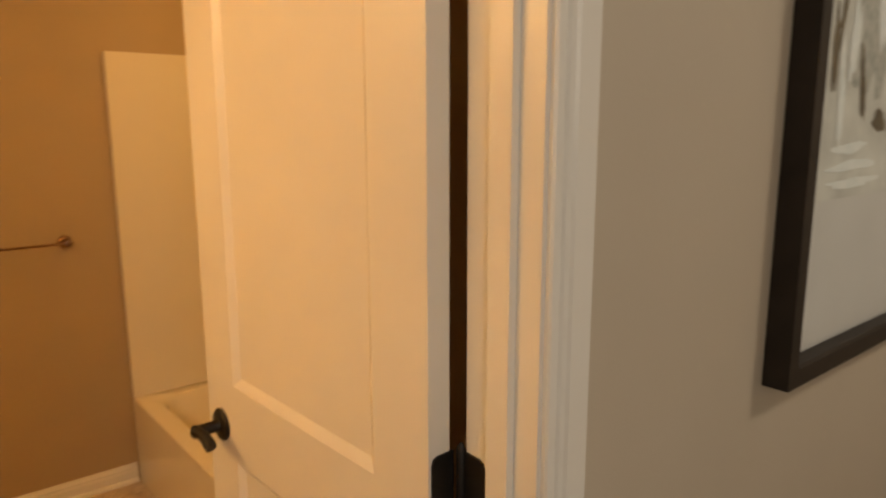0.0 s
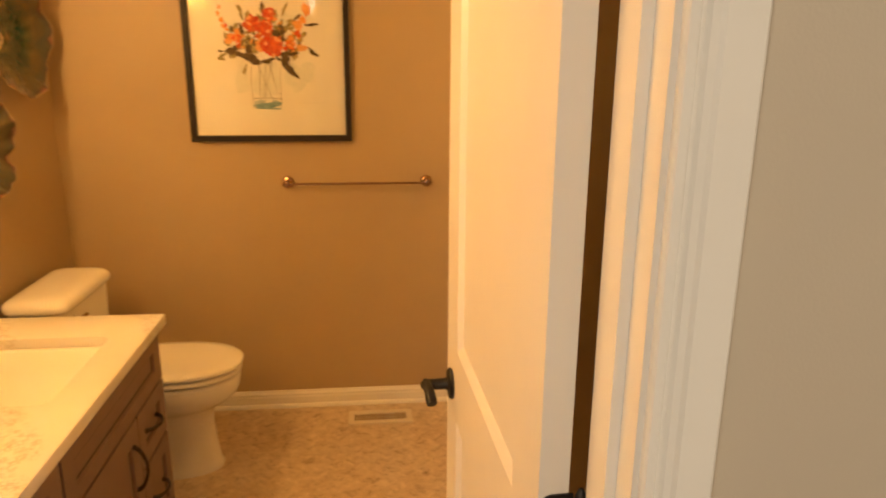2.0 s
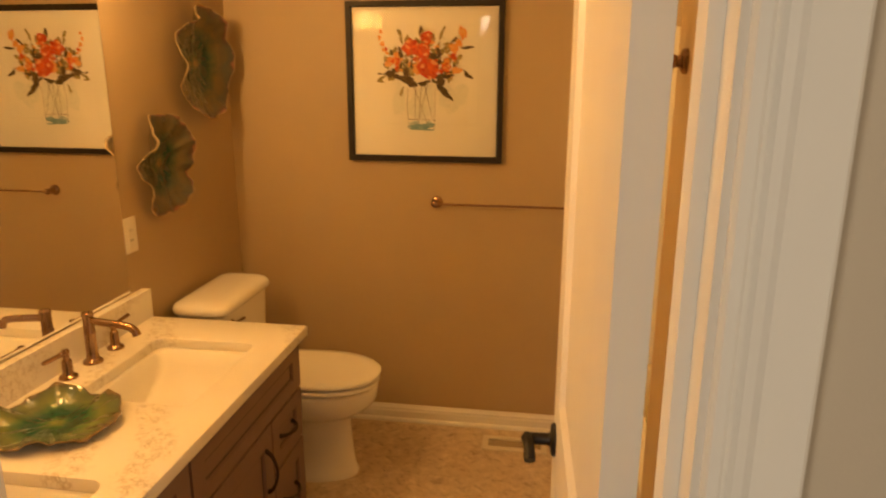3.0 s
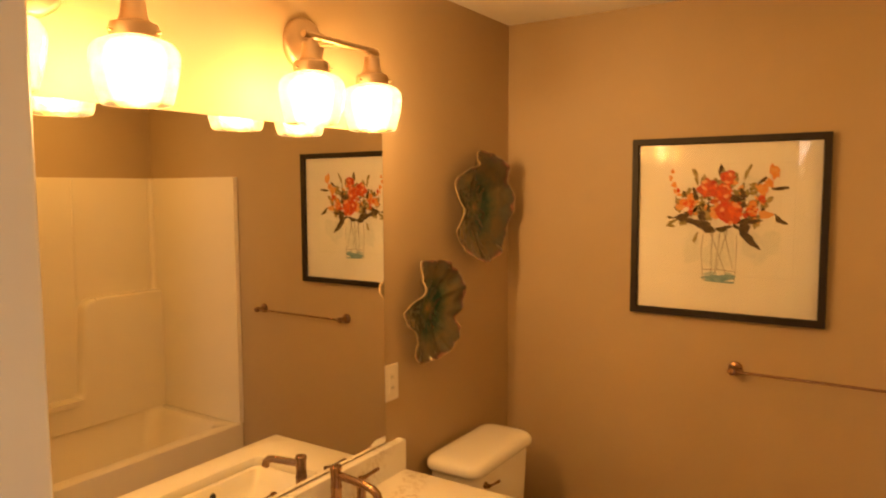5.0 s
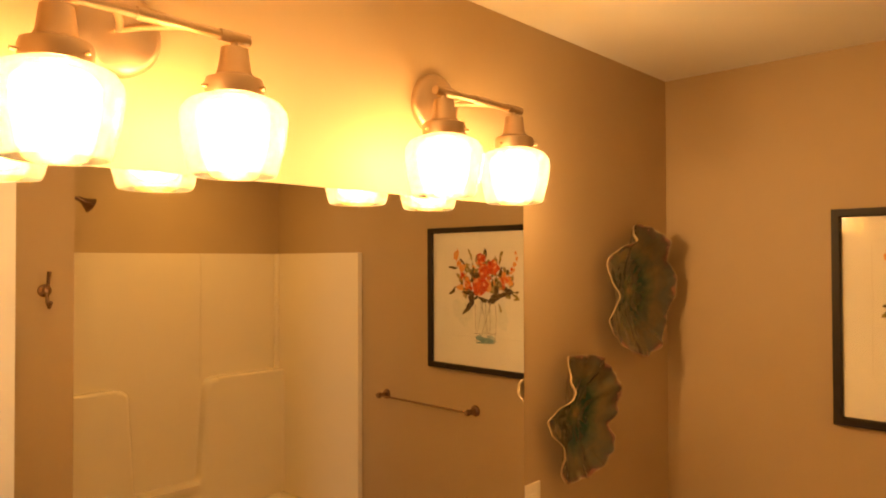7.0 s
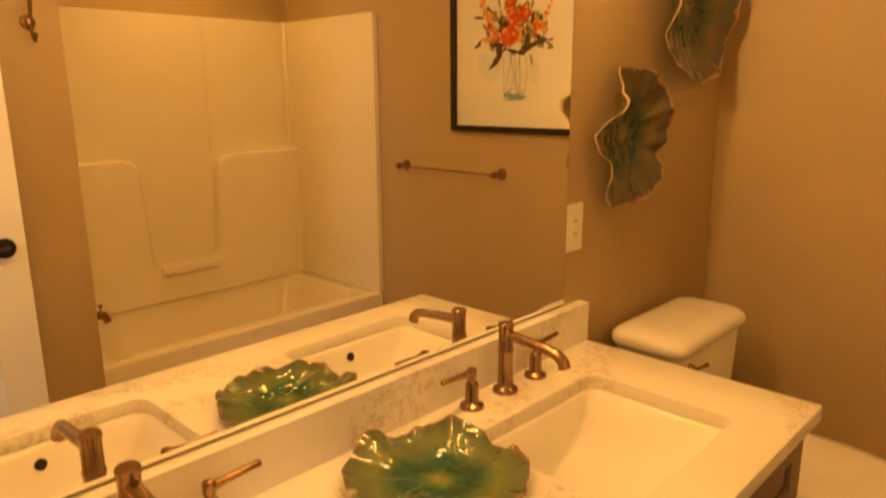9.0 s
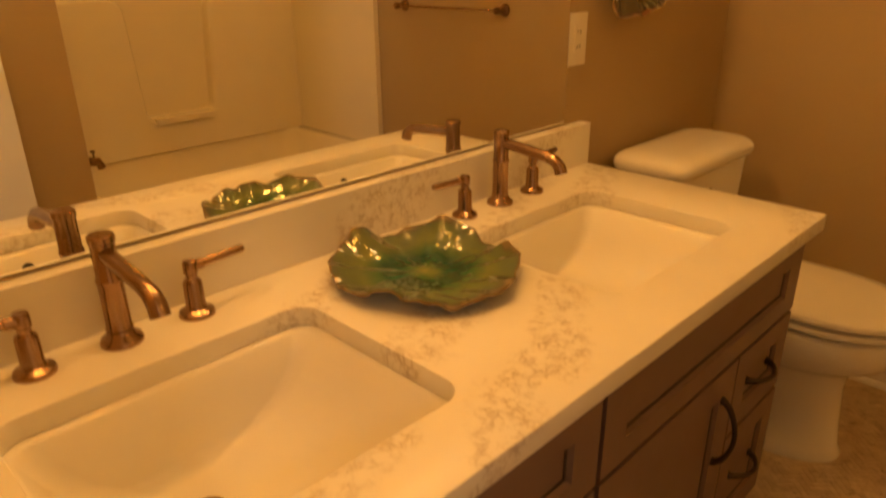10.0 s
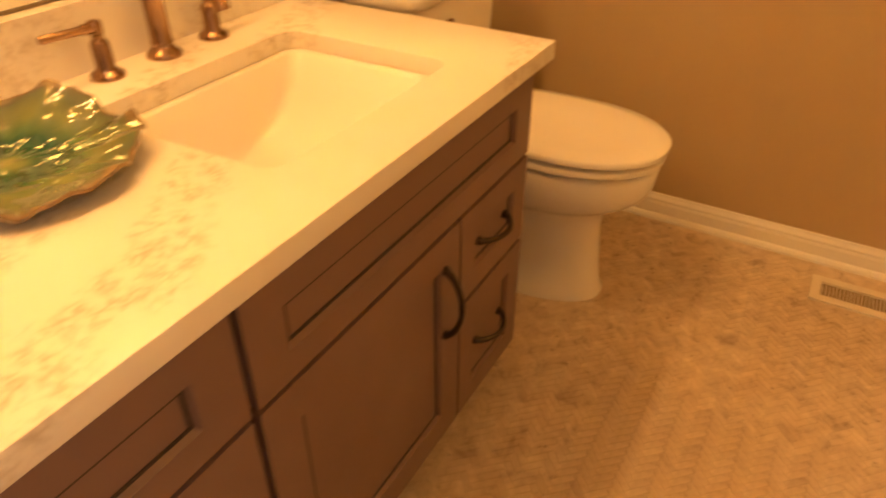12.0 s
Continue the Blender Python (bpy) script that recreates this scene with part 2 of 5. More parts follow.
# plaque glaze: a browner tint, plus wall shade put in by dimming the colour
LEAF, PLAQUE = leaf_glaze("green_leaf_glaze", 1.05, 0.05, bare_clay=(0.19, 0.125, 0.065)), leaf_glaze("shade_dimmed_leaf_glaze", 0.68, 0.10, (1.5, 0.9, 1.0))


def shade_glass():
    """Seeded glass that lets most light through and scatters some of the bulb's."""
    m = bpy.data.materials.new("seeded_shade_glass")
    m.use_nodes = True
    nt = m.node_tree
    nt.nodes.remove(nt.nodes["Principled BSDF"])
    out = nt.nodes["Material Output"]
    t, tr, g = (nt.nodes.new(k) for k in ("ShaderNodeBsdfTransparent", "ShaderNodeBsdfTranslucent", "ShaderNodeBsdfGlossy"))
    t.inputs[0].default_value = (0.97, 0.95, 0.92, 1)
    tr.inputs[0].default_value = (0.95, 0.92, 0.86, 1)
    g.inputs["Roughness"].default_value = 0.05
    m1, m2 = nt.nodes.new("ShaderNodeMixShader"), nt.nodes.new("ShaderNodeMixShader")
    n = add_noise(nt, 90, 2)
    r = ramp(nt, n.outputs["Fac"], [(0.4, (0.12, 0.12, 0.12)), (0.65, (0.23, 0.23, 0.23))])
    nt.links.new(r.outputs["Color"], m1.inputs[0])
    nt.links.new(t.outputs[0], m1.inputs[1])
    nt.links.new(tr.outputs[0], m1.inputs[2])
    f = nt.nodes.new("ShaderNodeFresnel")
    f.inputs["IOR"].default_value = 1.45
    nt.links.new(f.outputs[0], m2.inputs[0])
    nt.links.new(m1.outputs[0], m2.inputs[1])
    nt.links.new(g.outputs[0], m2.inputs[2])
    nt.links.new(m2.outputs[0], out.inputs[0])
    return m


def pane_glass(name, ior=1.45):
    m = bpy.data.materials.new(name)
    m.use_nodes = True
    nt = m.node_tree
    nt.nodes.remove(nt.nodes["Principled BSDF"])
    t, g, f, x = (nt.nodes.new(k) for k in ("ShaderNodeBsdfTransparent", "ShaderNodeBsdfGlossy", "ShaderNodeFresnel", "ShaderNodeMixShader"))
    f.inputs["IOR"].default_value, g.inputs["Roughness"].default_value = ior, 0.02
    for k, node in enumerate((f, t, g)):
        nt.links.new(node.outputs[0], x.inputs[k])
    nt.links.new(x.outputs[0], nt.nodes["Material Output"].inputs[0])
    return m


def glow(name, colour, strength):
    m = mat(name, colour, 0.4)
    b = m.node_tree.nodes["Principled BSDF"]
    b.inputs["Emission Color"].default_value, b.inputs["Emission Strength"].default_value = (*colour, 1), strength
    return m


SHADE, PANE = shade_glass(), pane_glass("picture_glass")
BULB = glow("lit_filament_bulb", (1.0, 0.74, 0.38), 60.0)
DIFFUSER = glow("lit_diffuser", (1.0, 0.78, 0.46), 5.0)
MIRROR = mat("mirror_silver", (0.92, 0.92, 0.90), 0.01, 1.0)
EDGE = mat("mirror_edge", (0.22, 0.24, 0.2), 0.15)


# ---- mesh helpers ----
def box(bm, x0, x1, y0, y1, z0, z1, m=None):
    vs = [bm.verts.new((x, y, z)) for x in (x0, x1) for y in (y0, y1) for z in (z0, z1)]
    for f in ((0, 1, 3, 2), (4, 6, 7, 5), (0, 4, 5, 1), (2, 3, 7, 6), (0, 2, 6, 4), (1, 5, 7, 3)):
        bm.faces.new([vs[i] for i in f])
    if m:
        bmesh.ops.transform(bm, matrix=m, verts=vs)
    return vs


def soften(bm, width, segments=2, angle=30):
    es = [e for e in bm.edges if e.is_manifold and e.calc_face_angle(0) > radians(angle)]
    bmesh.ops.bevel(bm, geom=es, offset=width, segments=segments, affect="EDGES", profile=0.5, clamp_overlap=True)
    return bm


def soft_box(*a, r=0.004, s=2):
    bm = bmesh.new()
    box(bm, *a)
    return soften(bm, r, s)


def loft(bm, rings, cap0=True, cap1=True, m=None):
    vs = [[bm.verts.new(m @ Vector(p) if m else p) for p in r] for r in rings]
    n = len(vs[0])
    for a, b in zip(vs, vs[1:]):
        for i in range(n):
            bm.faces.new((a[i], a[(i + 1) % n], b[(i + 1) % n], b[i]))
    if cap0:
        bm.faces.new(vs[0][::-1])
    if cap1:
        bm.faces.new(vs[-1])
    return vs


def lathe(profile, n=32, m=None, bm=None, cap=True):
    bm = bm or bmesh.new()
    rings = [[(r * math.cos(2 * math.pi * i / n), r * math.sin(2 * math.pi * i / n), z) for i in range(n)] for r, z in profile]
    loft(bm, rings, cap, cap, m)
    return bm


def tube(points, radius, n=12, bm=None, taper=None):
    bm = bm or bmesh.new()
    pts = [Vector(p) for p in points]
    rings, up = [], Vector((0, 0, 1))
    for i, p in enumerate(pts):
        d = (pts[min(i + 1, len(pts) - 1)] - pts[max(i - 1, 0)]).normalized()
        if abs(d.dot(up)) > 0.95:
            up = Vector((0, 1, 0)) if abs(d.y) < 0.9 else Vector((1, 0, 0))
        s = d.cross(up).normalized()
        u = s.cross(d).normalized()
        up = u
        r = radius * (taper[i] if taper else 1)
        rings.append([p + r * (math.cos(2 * math.pi * k / n) * s + math.sin(2 * math.pi * k / n) * u) for k in range(n)])
    loft(bm, rings)
    bmesh.ops.recalc_face_normals(bm, faces=bm.faces)
    return bm


def rrect(cx, cy, hx, hy, r, z, n=6):
    out = []
    for k, (sx, sy) in enumerate(((1, 1), (-1, 1), (-1, -1), (1, -1))):
        for i in range(n + 1):
            a = math.pi / 2 * (k + i / n)
            out.append((cx + sx * (hx - r) + r * math.cos(a), cy + sy * (hy - r) + r * math.sin(a), z))
    return out


def prism(bm, pts, place, depth):
    """Extrudes a flat outline: place(u, v, w) gives the point; w runs from 0 to depth."""
    loft(bm, [[place(u, v, 0.0) for u, v in pts], [place(u, v, depth) for u, v in pts]])
    bmesh.ops.recalc_face_normals(bm, faces=bm.faces)
    return bm


def mesh_ob(name, bm, material, smooth=35):
    bmesh.ops.recalc_face_normals(bm, faces=bm.faces)
    me = bpy.data.meshes.new(name)
    bm.to_mesh(me)
    bm.free()
    me.materials.append(material)
    if smooth:
        me.shade_smooth()
        me.set_sharp_from_angle(angle=radians(smooth))
    return new(name, me)


def part(name, bm, material, parent, label="", smooth=35):
    ob = mesh_ob(name, bm, material, smooth)
    ob.parent = parent
    root = parent.parent or parent
    ob.matrix_parent_inverse = Matrix.Translation(-root.location) if parent.parent is None else Matrix.Identity(4)
    return tagged(ob, label) if label else ob


def thing(name, label, category, loc, group="", kind=""):
    ob = new(name)
    ob.location, ob.empty_display_size = loc, 0.1
    return tagged(ob, label, category, group, kind)


def structure(name, bm, material, label, category, smooth=0):
    return tagged(mesh_ob(name, bm, material, smooth), label, category, kind="structure")


def panelled(bm, w, h, t, rects, depth, slope, place, both=False):
    """A slab w x h x t whose front (and back) has sunk panels with sloping edges. place(u, v, n) gives the point."""
    us = sorted({0.0, w, *(a for r in rects for a in (r[0], r[2]))})
    vs = sorted({0.0, h, *(a for r in rects for a in (r[1], r[3]))})
    cache = {}

    def vert(u, v, n):
        key = (round(u, 5), round(v, 5), round(n, 5))
        if key not in cache:
            cache[key] = bm.verts.new(place(u, v, n))
        return cache[key]

    for n0, sign in ((0.0, -1), (-t, 1)):
        for a, b in zip(us, us[1:]):
            for c, e in zip(vs, vs[1:]):
                sunk = any(r[0] <= a and b <= r[2] and r[1] <= c and e <= r[3] for r in rects)
                if not sunk or (n0 < 0 and not both):
                    bm.faces.new([vert(*q, n0) for q in ((a, c), (b, c), (b, e), (a, e))])
        if n0 == 0.0 or both:
            for u0, v0, u1, v1 in rects:
                o = [(u0, v0), (u1, v0), (u1, v1), (u0, v1)]
                i = [(u0 + slope, v0 + slope), (u1 - slope, v0 + slope), (u1 - slope, v1 - slope), (u0 + slope, v1 - slope)]
                n1 = n0 + sign * depth
                for k in range(4):
                    bm.faces.new((vert(*o[k], n0), vert(*o[(k + 1) % 4], n0), vert(*i[(k + 1) % 4], n1), vert(*i[k], n1)))
                bm.faces.new([vert(*q, n1) for q in i])
    for line, fixed in ((us, 0.0), (us, h)):
        for a, b in zip(line, line[1:]):
            bm.faces.new((vert(a, fixed, 0.0), vert(b, fixed, 0.0), vert(b, fixed, -t), vert(a, fixed, -t)))
    for fixed in (0.0, w):
        for a, b in zip(vs, vs[1:]):
            bm.faces.new((vert(fixed, a, 0.0), vert(fixed, b, 0.0), vert(fixed, b, -t), vert(fixed, a, -t)))
    bmesh.ops.recalc_face_normals(bm, faces=bm.faces)
    return bm


# ---- large structure ----
def boxes(*dims):
    bm = bmesh.new()
    for d in dims:
        box(bm, *d)
    return bm


W = 0.115
bath_floor = structure("floor", boxes((WEST, BACK, HALL + 0.05, FAR, -0.06, -0.0008)), VINYL, "mottled beige floor laid in small herringbone chips", "floor")
structure("floor_hall", boxes((-1.4, 3.4, -1.3, HALL + 0.05, -0.06, 0)), HALLFLOOR, "brown carpet floor of the hall", "floor")
structure("ceiling", boxes((-1.5, 3.5, -1.4, FAR + W, CEIL, CEIL + 0.08)), CEILING, "cream painted flat ceiling", "ceiling")
structure("wall_west", boxes((-W, WEST, NEAR, FAR + W, 0, CEIL)), WALL, "taupe painted wall behind the vanity", "wall")
structure("wall_north", boxes((WEST, BACK + W, FAR, FAR + W, 0, CEIL)), WALL, "taupe painted wall with picture and towel bar", "wall")
structure("wall_east", boxes((BACK, BACK + W, TUB_Y, FAR, 0, CEIL), (BEHIND, BACK + W, TUB_Y - W, TUB_Y, 0, CEIL), (BEHIND, BEHIND + W, NEAR, TUB_Y - W, 0, CEIL)),
          WALL, "taupe painted wall behind the door and tub", "wall")
HW = 0.006
structure("wall_south", boxes((-W, JAMB_L - 0.02, HALL + HW, NEAR, 0, CEIL), (JAMB_R + 0.02, BEHIND + W, HALL + HW, NEAR, 0, CEIL), (JAMB_L - 0.02, JAMB_R + 0.02, HALL + HW, NEAR, HEAD + 0.02, CEIL)),
          WALL, "taupe painted wall with the doorway", "wall")
structure("wall_hall_north", boxes((-1.4, JAMB_L - 0.02, HALL, HALL + HW, 0, CEIL), (JAMB_R + 0.02, 3.4, HALL, HALL + HW, 0, CEIL), (JAMB_L - 0.02, JAMB_R + 0.02, HALL, HALL + HW, HEAD + 0.02, CEIL)),
          HALLWALL, "greige painted hall wall beside the bathroom door", "wall")
structure("wall_hall_outer", boxes((-1.5, -1.4, -1.4, HALL + 0.1, 0, CEIL), (3.4, 3.5, -1.4, HALL + 0.1, 0, CEIL), (-1.4, 3.4, -1.4, -1.3, 0, CEIL)),
          HALLWALL, "plain greige painted walls closing the hall", "wall")

# door jamb, stop and casings
bm = bmesh.new()
for x0, x1 in ((JAMB_L - 0.02, JAMB_L), (JAMB_R, JAMB_R + 0.02)):
    box(bm, x0, x1, HALL - 0.002, NEAR + 0.002, 0, HEAD)
box(bm, JAMB_L - 0.02, JAMB_R + 0.02, HALL - 0.002, NEAR + 0.002, HEAD, HEAD + 0.02)
STOP = NEAR - 0.045
for x0, x1 in ((JAMB_L, JAMB_L + 0.011), (JAMB_R - 0.011, JAMB_R)):
    box(bm, x0, x1, STOP - 0.035, STOP, 0, HEAD - 0.011)
box(bm, JAMB_L, JAMB_R, STOP - 0.035, STOP, HEAD - 0.011, HEAD)
structure("door_jamb", soften(bm, 0.0015, 1), TRIM, "white painted door jamb with a stop", "trim")
CASING = [(0, 0), (0, 0.007), (0.003, 0.010), (0.010, 0.011), (0.013, 0.0082), (0.016, 0.0082), (0.019, 0.012), (0.025, 0.0135), (0.029, 0.0165), (0.060, 0.0178), (0.063, 0.015), (0.063, 0)]
for name, face, sgn in (("casing_hall", HALL, -1), ("casing_bath", NEAR, 1)):
    bm = bmesh.new()
    for x0, way in ((JAMB_L - 0.006, -1), (JAMB_R + 0.006, 1)):
        prism(bm, CASING, lambda u, v, w: (x0 + way * u, face + sgn * (v + 0.0005), w), HEAD + 0.006)
    prism(bm, CASING, lambda u, v, w: (JAMB_L - 0.069 + w, face + sgn * (v + 0.0005), HEAD + 0.006 + u), JAMB_R - JAMB_L + 0.138)
    structure(name, bm, TRIM, "white moulded door casing", "trim")

BASE = [(0, 0), (0.014, 0), (0.014, 0.050), (0.011, 0.058), (0.012, 0.065), (0.006, 0.075), (0.004, 0.082), (0, 0.082)]
SHOE = [(0.014, 0), (0.027, 0), (0.026, 0.008), (0.021, 0.015), (0.014, 0.018)]
bm = bmesh.new()
for prof in (BASE, SHOE):
    prism(bm, prof, lambda u, v, w: (WEST + w, FAR - u, v), TUB_X - 0.004 - WEST)
    prism(bm, prof, lambda u, v, w: (WEST + u, VAN1 + 0.02 + w, v), FAR - VAN1 - 0.05)
    prism(bm, prof, lambda u, v, w: (BEHIND - u, NEAR + 0.02 + w, v), TUB_Y - NEAR - 0.02)
structure("baseboard", bm, TRIM, "white moulded baseboard with shoe moulding", "trim")
bm = bmesh.new()
prism(bm, BASE, lambda u, v, w: (JAMB_R + 0.070 + w, HALL - u, v), 1.7)
structure("baseboard_hall", bm, TRIM, "white moulded baseboard of the hall", "trim")

# ---- door ----
DW, DH, DT = 0.665, 2.03, 0.035
door = thing("door_1", "white two-panel interior door standing open into the bathroom", "door", (JAMB_R - 0.003, NEAR + 0.009, 0.0), kind="structure")
HINGE = pose(JAMB_R - 0.003, NEAR + 0.009, 0.008, 0, 0, 2.4)


def door_at(u, v, n):
    """u along the leaf from the hinge, v up, n out of the hall-side face."""
    return HINGE @ Vector((-0.046 - n, 0.010 + u, v))


bm = panelled(bmesh.new(), DW, DH, DT, [(0.115, 1.055, DW - 0.115, 1.90), (0.115, 0.22, DW - 0.115, 0.905)], 0.009, 0.017, door_at, both=True)
part("leaf", bm, TRIM, door, smooth=15)
for side in (0, 1):
    n0, s = (0.0, 1) if side == 0 else (-DT, -1)
    u0, v0 = DW - 0.060, 0.963
    to = lambda u, v, n: door_at(u, v, n0 + s * n)
    m = Matrix.LocRotScale(to(u0, v0, 0), None, None) @ HINGE.to_3x3().to_4x4() @ pose(0, 0, 0, 0, -90 * s, 0)
    rose = part("door_handle", lathe([(0.031, 0), (0.032, 0.004), (0.028, 0.008), (0.014, 0.010), (0.0115, 0.014), (0.011, 0.048), (0.013, 0.052), (0.012, 0.058)], 28, m), BLACK, door, "black lever handle")
    lev = [to(u0 - 0.056 * k / 7, v0 + 0.004 * math.sin(k / 7 * math.pi) - 0.014 * (k / 7) ** 2, 0.052 - 0.004 * (k / 7)) for k in range(8)]
    part("lever", tube(lev, 0.0105, 12, taper=[1.2, 1.1, 1, 1, 1, 1, 1.1, 1.0]), BLACK, rose)
for zc in (0.30, 1.085, 1.83):
    bm = lathe([(0.0065, zc - 0.047), (0.0065, zc + 0.047), (0.004, zc + 0.053), (0.002, zc + 0.056)], 16, pose(JAMB_R - 0.003, NEAR + 0.009, 0))
    hinge = part("hinge", bm, BLACK, door, "matt black butt hinge")
    bm = bmesh.new()
    leafpts = [(0.0, -0.045), (0.0, 0.045), (0.026, 0.045), (0.033, 0.042), (0.036, 0.034), (0.036, -0.034), (0.033, -0.042), (0.026, -0.045)]
    prism(bm, leafpts, lambda u, v, w: HINGE @ Vector((-0.006 - u, 0.0095 - w, zc + v - 0.008)), 0.0025)
    prism(bm, leafpts, lambda u, v, w: (JAMB_R - w, NEAR + 0.003 - u, zc + v), 0.0025)
    part("hinge_leaf", bm, BLACK, hinge)
bm = soft_box(0, 0.026, 0, 0.002, -0.029, 0.029, r=0.001, s=1)
bmesh.ops.transform(bm, matrix=Matrix.Translation(door_at(DW, 0.963, -0.030)) @ HINGE.to_3x3().to_4x4() , verts=bm.verts)
part("latch_plate", bm, BLACK, door, "black latch plate")

# ---- vanity ----
def arch_pull(parent, a, b, out):
    a, b, out = Vector(a), Vector(b), Vector(out)
    pts, tp = [], []
    for k in range(15):
        s = k / 14
        pts.append(a.lerp(b, s) + out * (0.004 + 0.030 * math.sin(math.pi * s) ** 0.65))
        tp.append(0.85 + 0.35 * abs(2 * s - 1) ** 3)
    bm = tube(pts, 0.0058, 10, taper=tp)
    for p in (a, b):
        m = Matrix.Translation(p) @ out.to_track_quat("Z", "Y").to_matrix().to_4x4()
        lathe([(0.0085, 0), (0.0085, 0.003), (0.0065, 0.008)], 14, m, bm)
    return part("pull", bm, PULL, parent, "dark bronze arched pull")


FX = 0.584                           # front face of doors and drawers


def front(parent, name, y0, y1, z0, z1, rail, pull=None, sunk=0.008):
    w, h = y1 - y0, z1 - z0
    bm = panelled(bmesh.new(), w, h, 0.019, [(rail, min(rail, h * 0.28), w - rail, h - min(rail, h * 0.28))], sunk, 0.006, lambda u, v, n: (FX + n, y0 + u, z0 + v))
    f = part(name, bm, CABINET, parent)
    r = min(rail, h * 0.28)
    g = bmesh.new()                   # dark glaze left in the angle of the panel
    a0, a1, b0, b1, x = y0 + rail + 0.005, y1 - rail - 0.005, z0 + r + 0.005, z1 - r - 0.005, FX - sunk
    for d in ((a0, a1, b0, b0 + 0.005), (a0, a1, b1 - 0.005, b1), (a0, a0 + 0.005, b0 + 0.005, b1 - 0.005), (a1 - 0.005, a1, b0 + 0.005, b1 - 0.005)):
        box(g, x - 0.002, x + 0.0012, *d)
    part("glaze_line", g, GLAZE_AND_KICK, f, "dark glaze in the panel groove", smooth=0)
    return f


def vanity_unit(y0, y1, drawers_far):
    v = thing("vanity_cabinet", "taupe painted vanity cabinet with dark glazed panels and bronze pulls", "cabinet", (0.28, (y0 + y1) / 2, 0), "vanity cabinets")
    bm = bmesh.new()
    zt = TOP - 0.038
    box(bm, 0.004, FX - 0.04, y0 + 0.001, y0 + 0.018, 0.095, zt)
    box(bm, 0.004, FX - 0.04, y1 - 0.018, y1 - 0.001, 0.095, zt)
    box(bm, 0.004, FX - 0.04, y0 + 0.018, y1 - 0.018, 0.095, 0.113)
    box(bm, 0.004, 0.012, y0 + 0.018, y1 - 0.018, 0.113, zt)
    box(bm, FX - 0.04, FX - 0.021, y0 + 0.001, y1 - 0.001, 0.095, zt)
    part("body", bm, CABINET, v, smooth=0)
    # toe kick is near black, far darker than the cabinet paint
    part("toe_kick", boxes((0.004, FX - 0.085, y0 + 0.001, y1 - 0.001, 0, 0.095)), GLAZE_AND_KICK, v, "dark recessed toe kick", smooth=0)
    e, gap, split = 0.004, 0.006, 0.27
    ya, yb = (y0 + e, y1 - 0.010) if drawers_far else (y0 + 0.010, y1 - e)
    front(v, "false_front", ya, yb, 0.582, TOP - 0.048, 0.062)
    if drawers_far:
        d0, d1, p0, p1 = ya, y1 - split - gap, y1 - split, yb
        hy = d1 - 0.050
    else:
        d0, d1, p0, p1 = y0 + split + gap, yb, ya, y0 + split
        hy = d0 + 0.042
    door = front(v, "cabinet_door", d0, d1, 0.105, 0.573, 0.062)
    arch_pull(door, (FX, hy, 0.365), (FX, hy, 0.505), (1, 0, 0))
    for z0, z1 in ((0.392, 0.573), (0.105, 0.382)):
        dr = front(v, "drawer", p0, p1, z0, z1, 0.052)
        arch_pull(dr, (FX - 0.008, (p0 + p1) / 2 - 0.052, (z0 + z1) / 2), (FX - 0.008, (p0 + p1) / 2 + 0.052, (z0 + z1) / 2), (1, 0, 0))
    return v


vanity_unit(VAN0 + 0.01, MID - 0.002, False)
vanity_unit(MID + 0.002, VAN1, True)

SINKS = [1.264, 2.050]
SX0, SX1, SHY = 0.150, 0.491, 0.218
T0, T1 = VAN0 + 0.002, VAN1 + 0.043


def countertop():
    bm = bmesh.new()
    loops = [rrect(DEEP / 2 + WEST / 2 + 0.001, (T0 + T1) / 2, DEEP / 2 - WEST / 2 - 0.001, (T1 - T0) / 2, 0.006, TOP, 3)]
    loops += [rrect((SX0 + SX1) / 2, y, (SX1 - SX0) / 2, SHY, 0.035, TOP) for y in SINKS]
    edges = []
    for ring in loops:
        vs = [bm.verts.new(p) for p in ring]
        edges += [bm.edges.new((a, b)) for a, b in zip(vs, vs[1:] + vs[:1])]
    bmesh.ops.triangle_fill(bm, edges=edges, use_beauty=True, use_dissolve=False)
    r = bmesh.ops.extrude_face_region(bm, geom=list(bm.faces))
    bmesh.ops.translate(bm, verts=[g for g in r["geom"] if isinstance(g, bmesh.types.BMVert)], vec=(0, 0, -0.034))
    bmesh.ops.recalc_face_normals(bm, faces=bm.faces)
    sharp = [e for e in bm.edges if e.is_manifold and e.calc_face_angle(0) > radians(60) and abs(e.verts[0].co.z - e.verts[1].co.z) < 1e-5]
    bmesh.ops.bevel(bm, geom=sharp, offset=0.003, segments=2, affect="EDGES", profile=0.5)
    return bm


top = thing("countertop", "white veined quartz vanity top with backsplash", "countertop", (DEEP / 2, (T0 + T1) / 2, TOP - 0.034))
part("slab", countertop(), QUARTZ, top)
part("backsplash", soft_box(WEST + 0.001, 0.020, T0, T1, TOP + 0.0005, TOP + 0.105, r=0.002), QUARTZ, top)


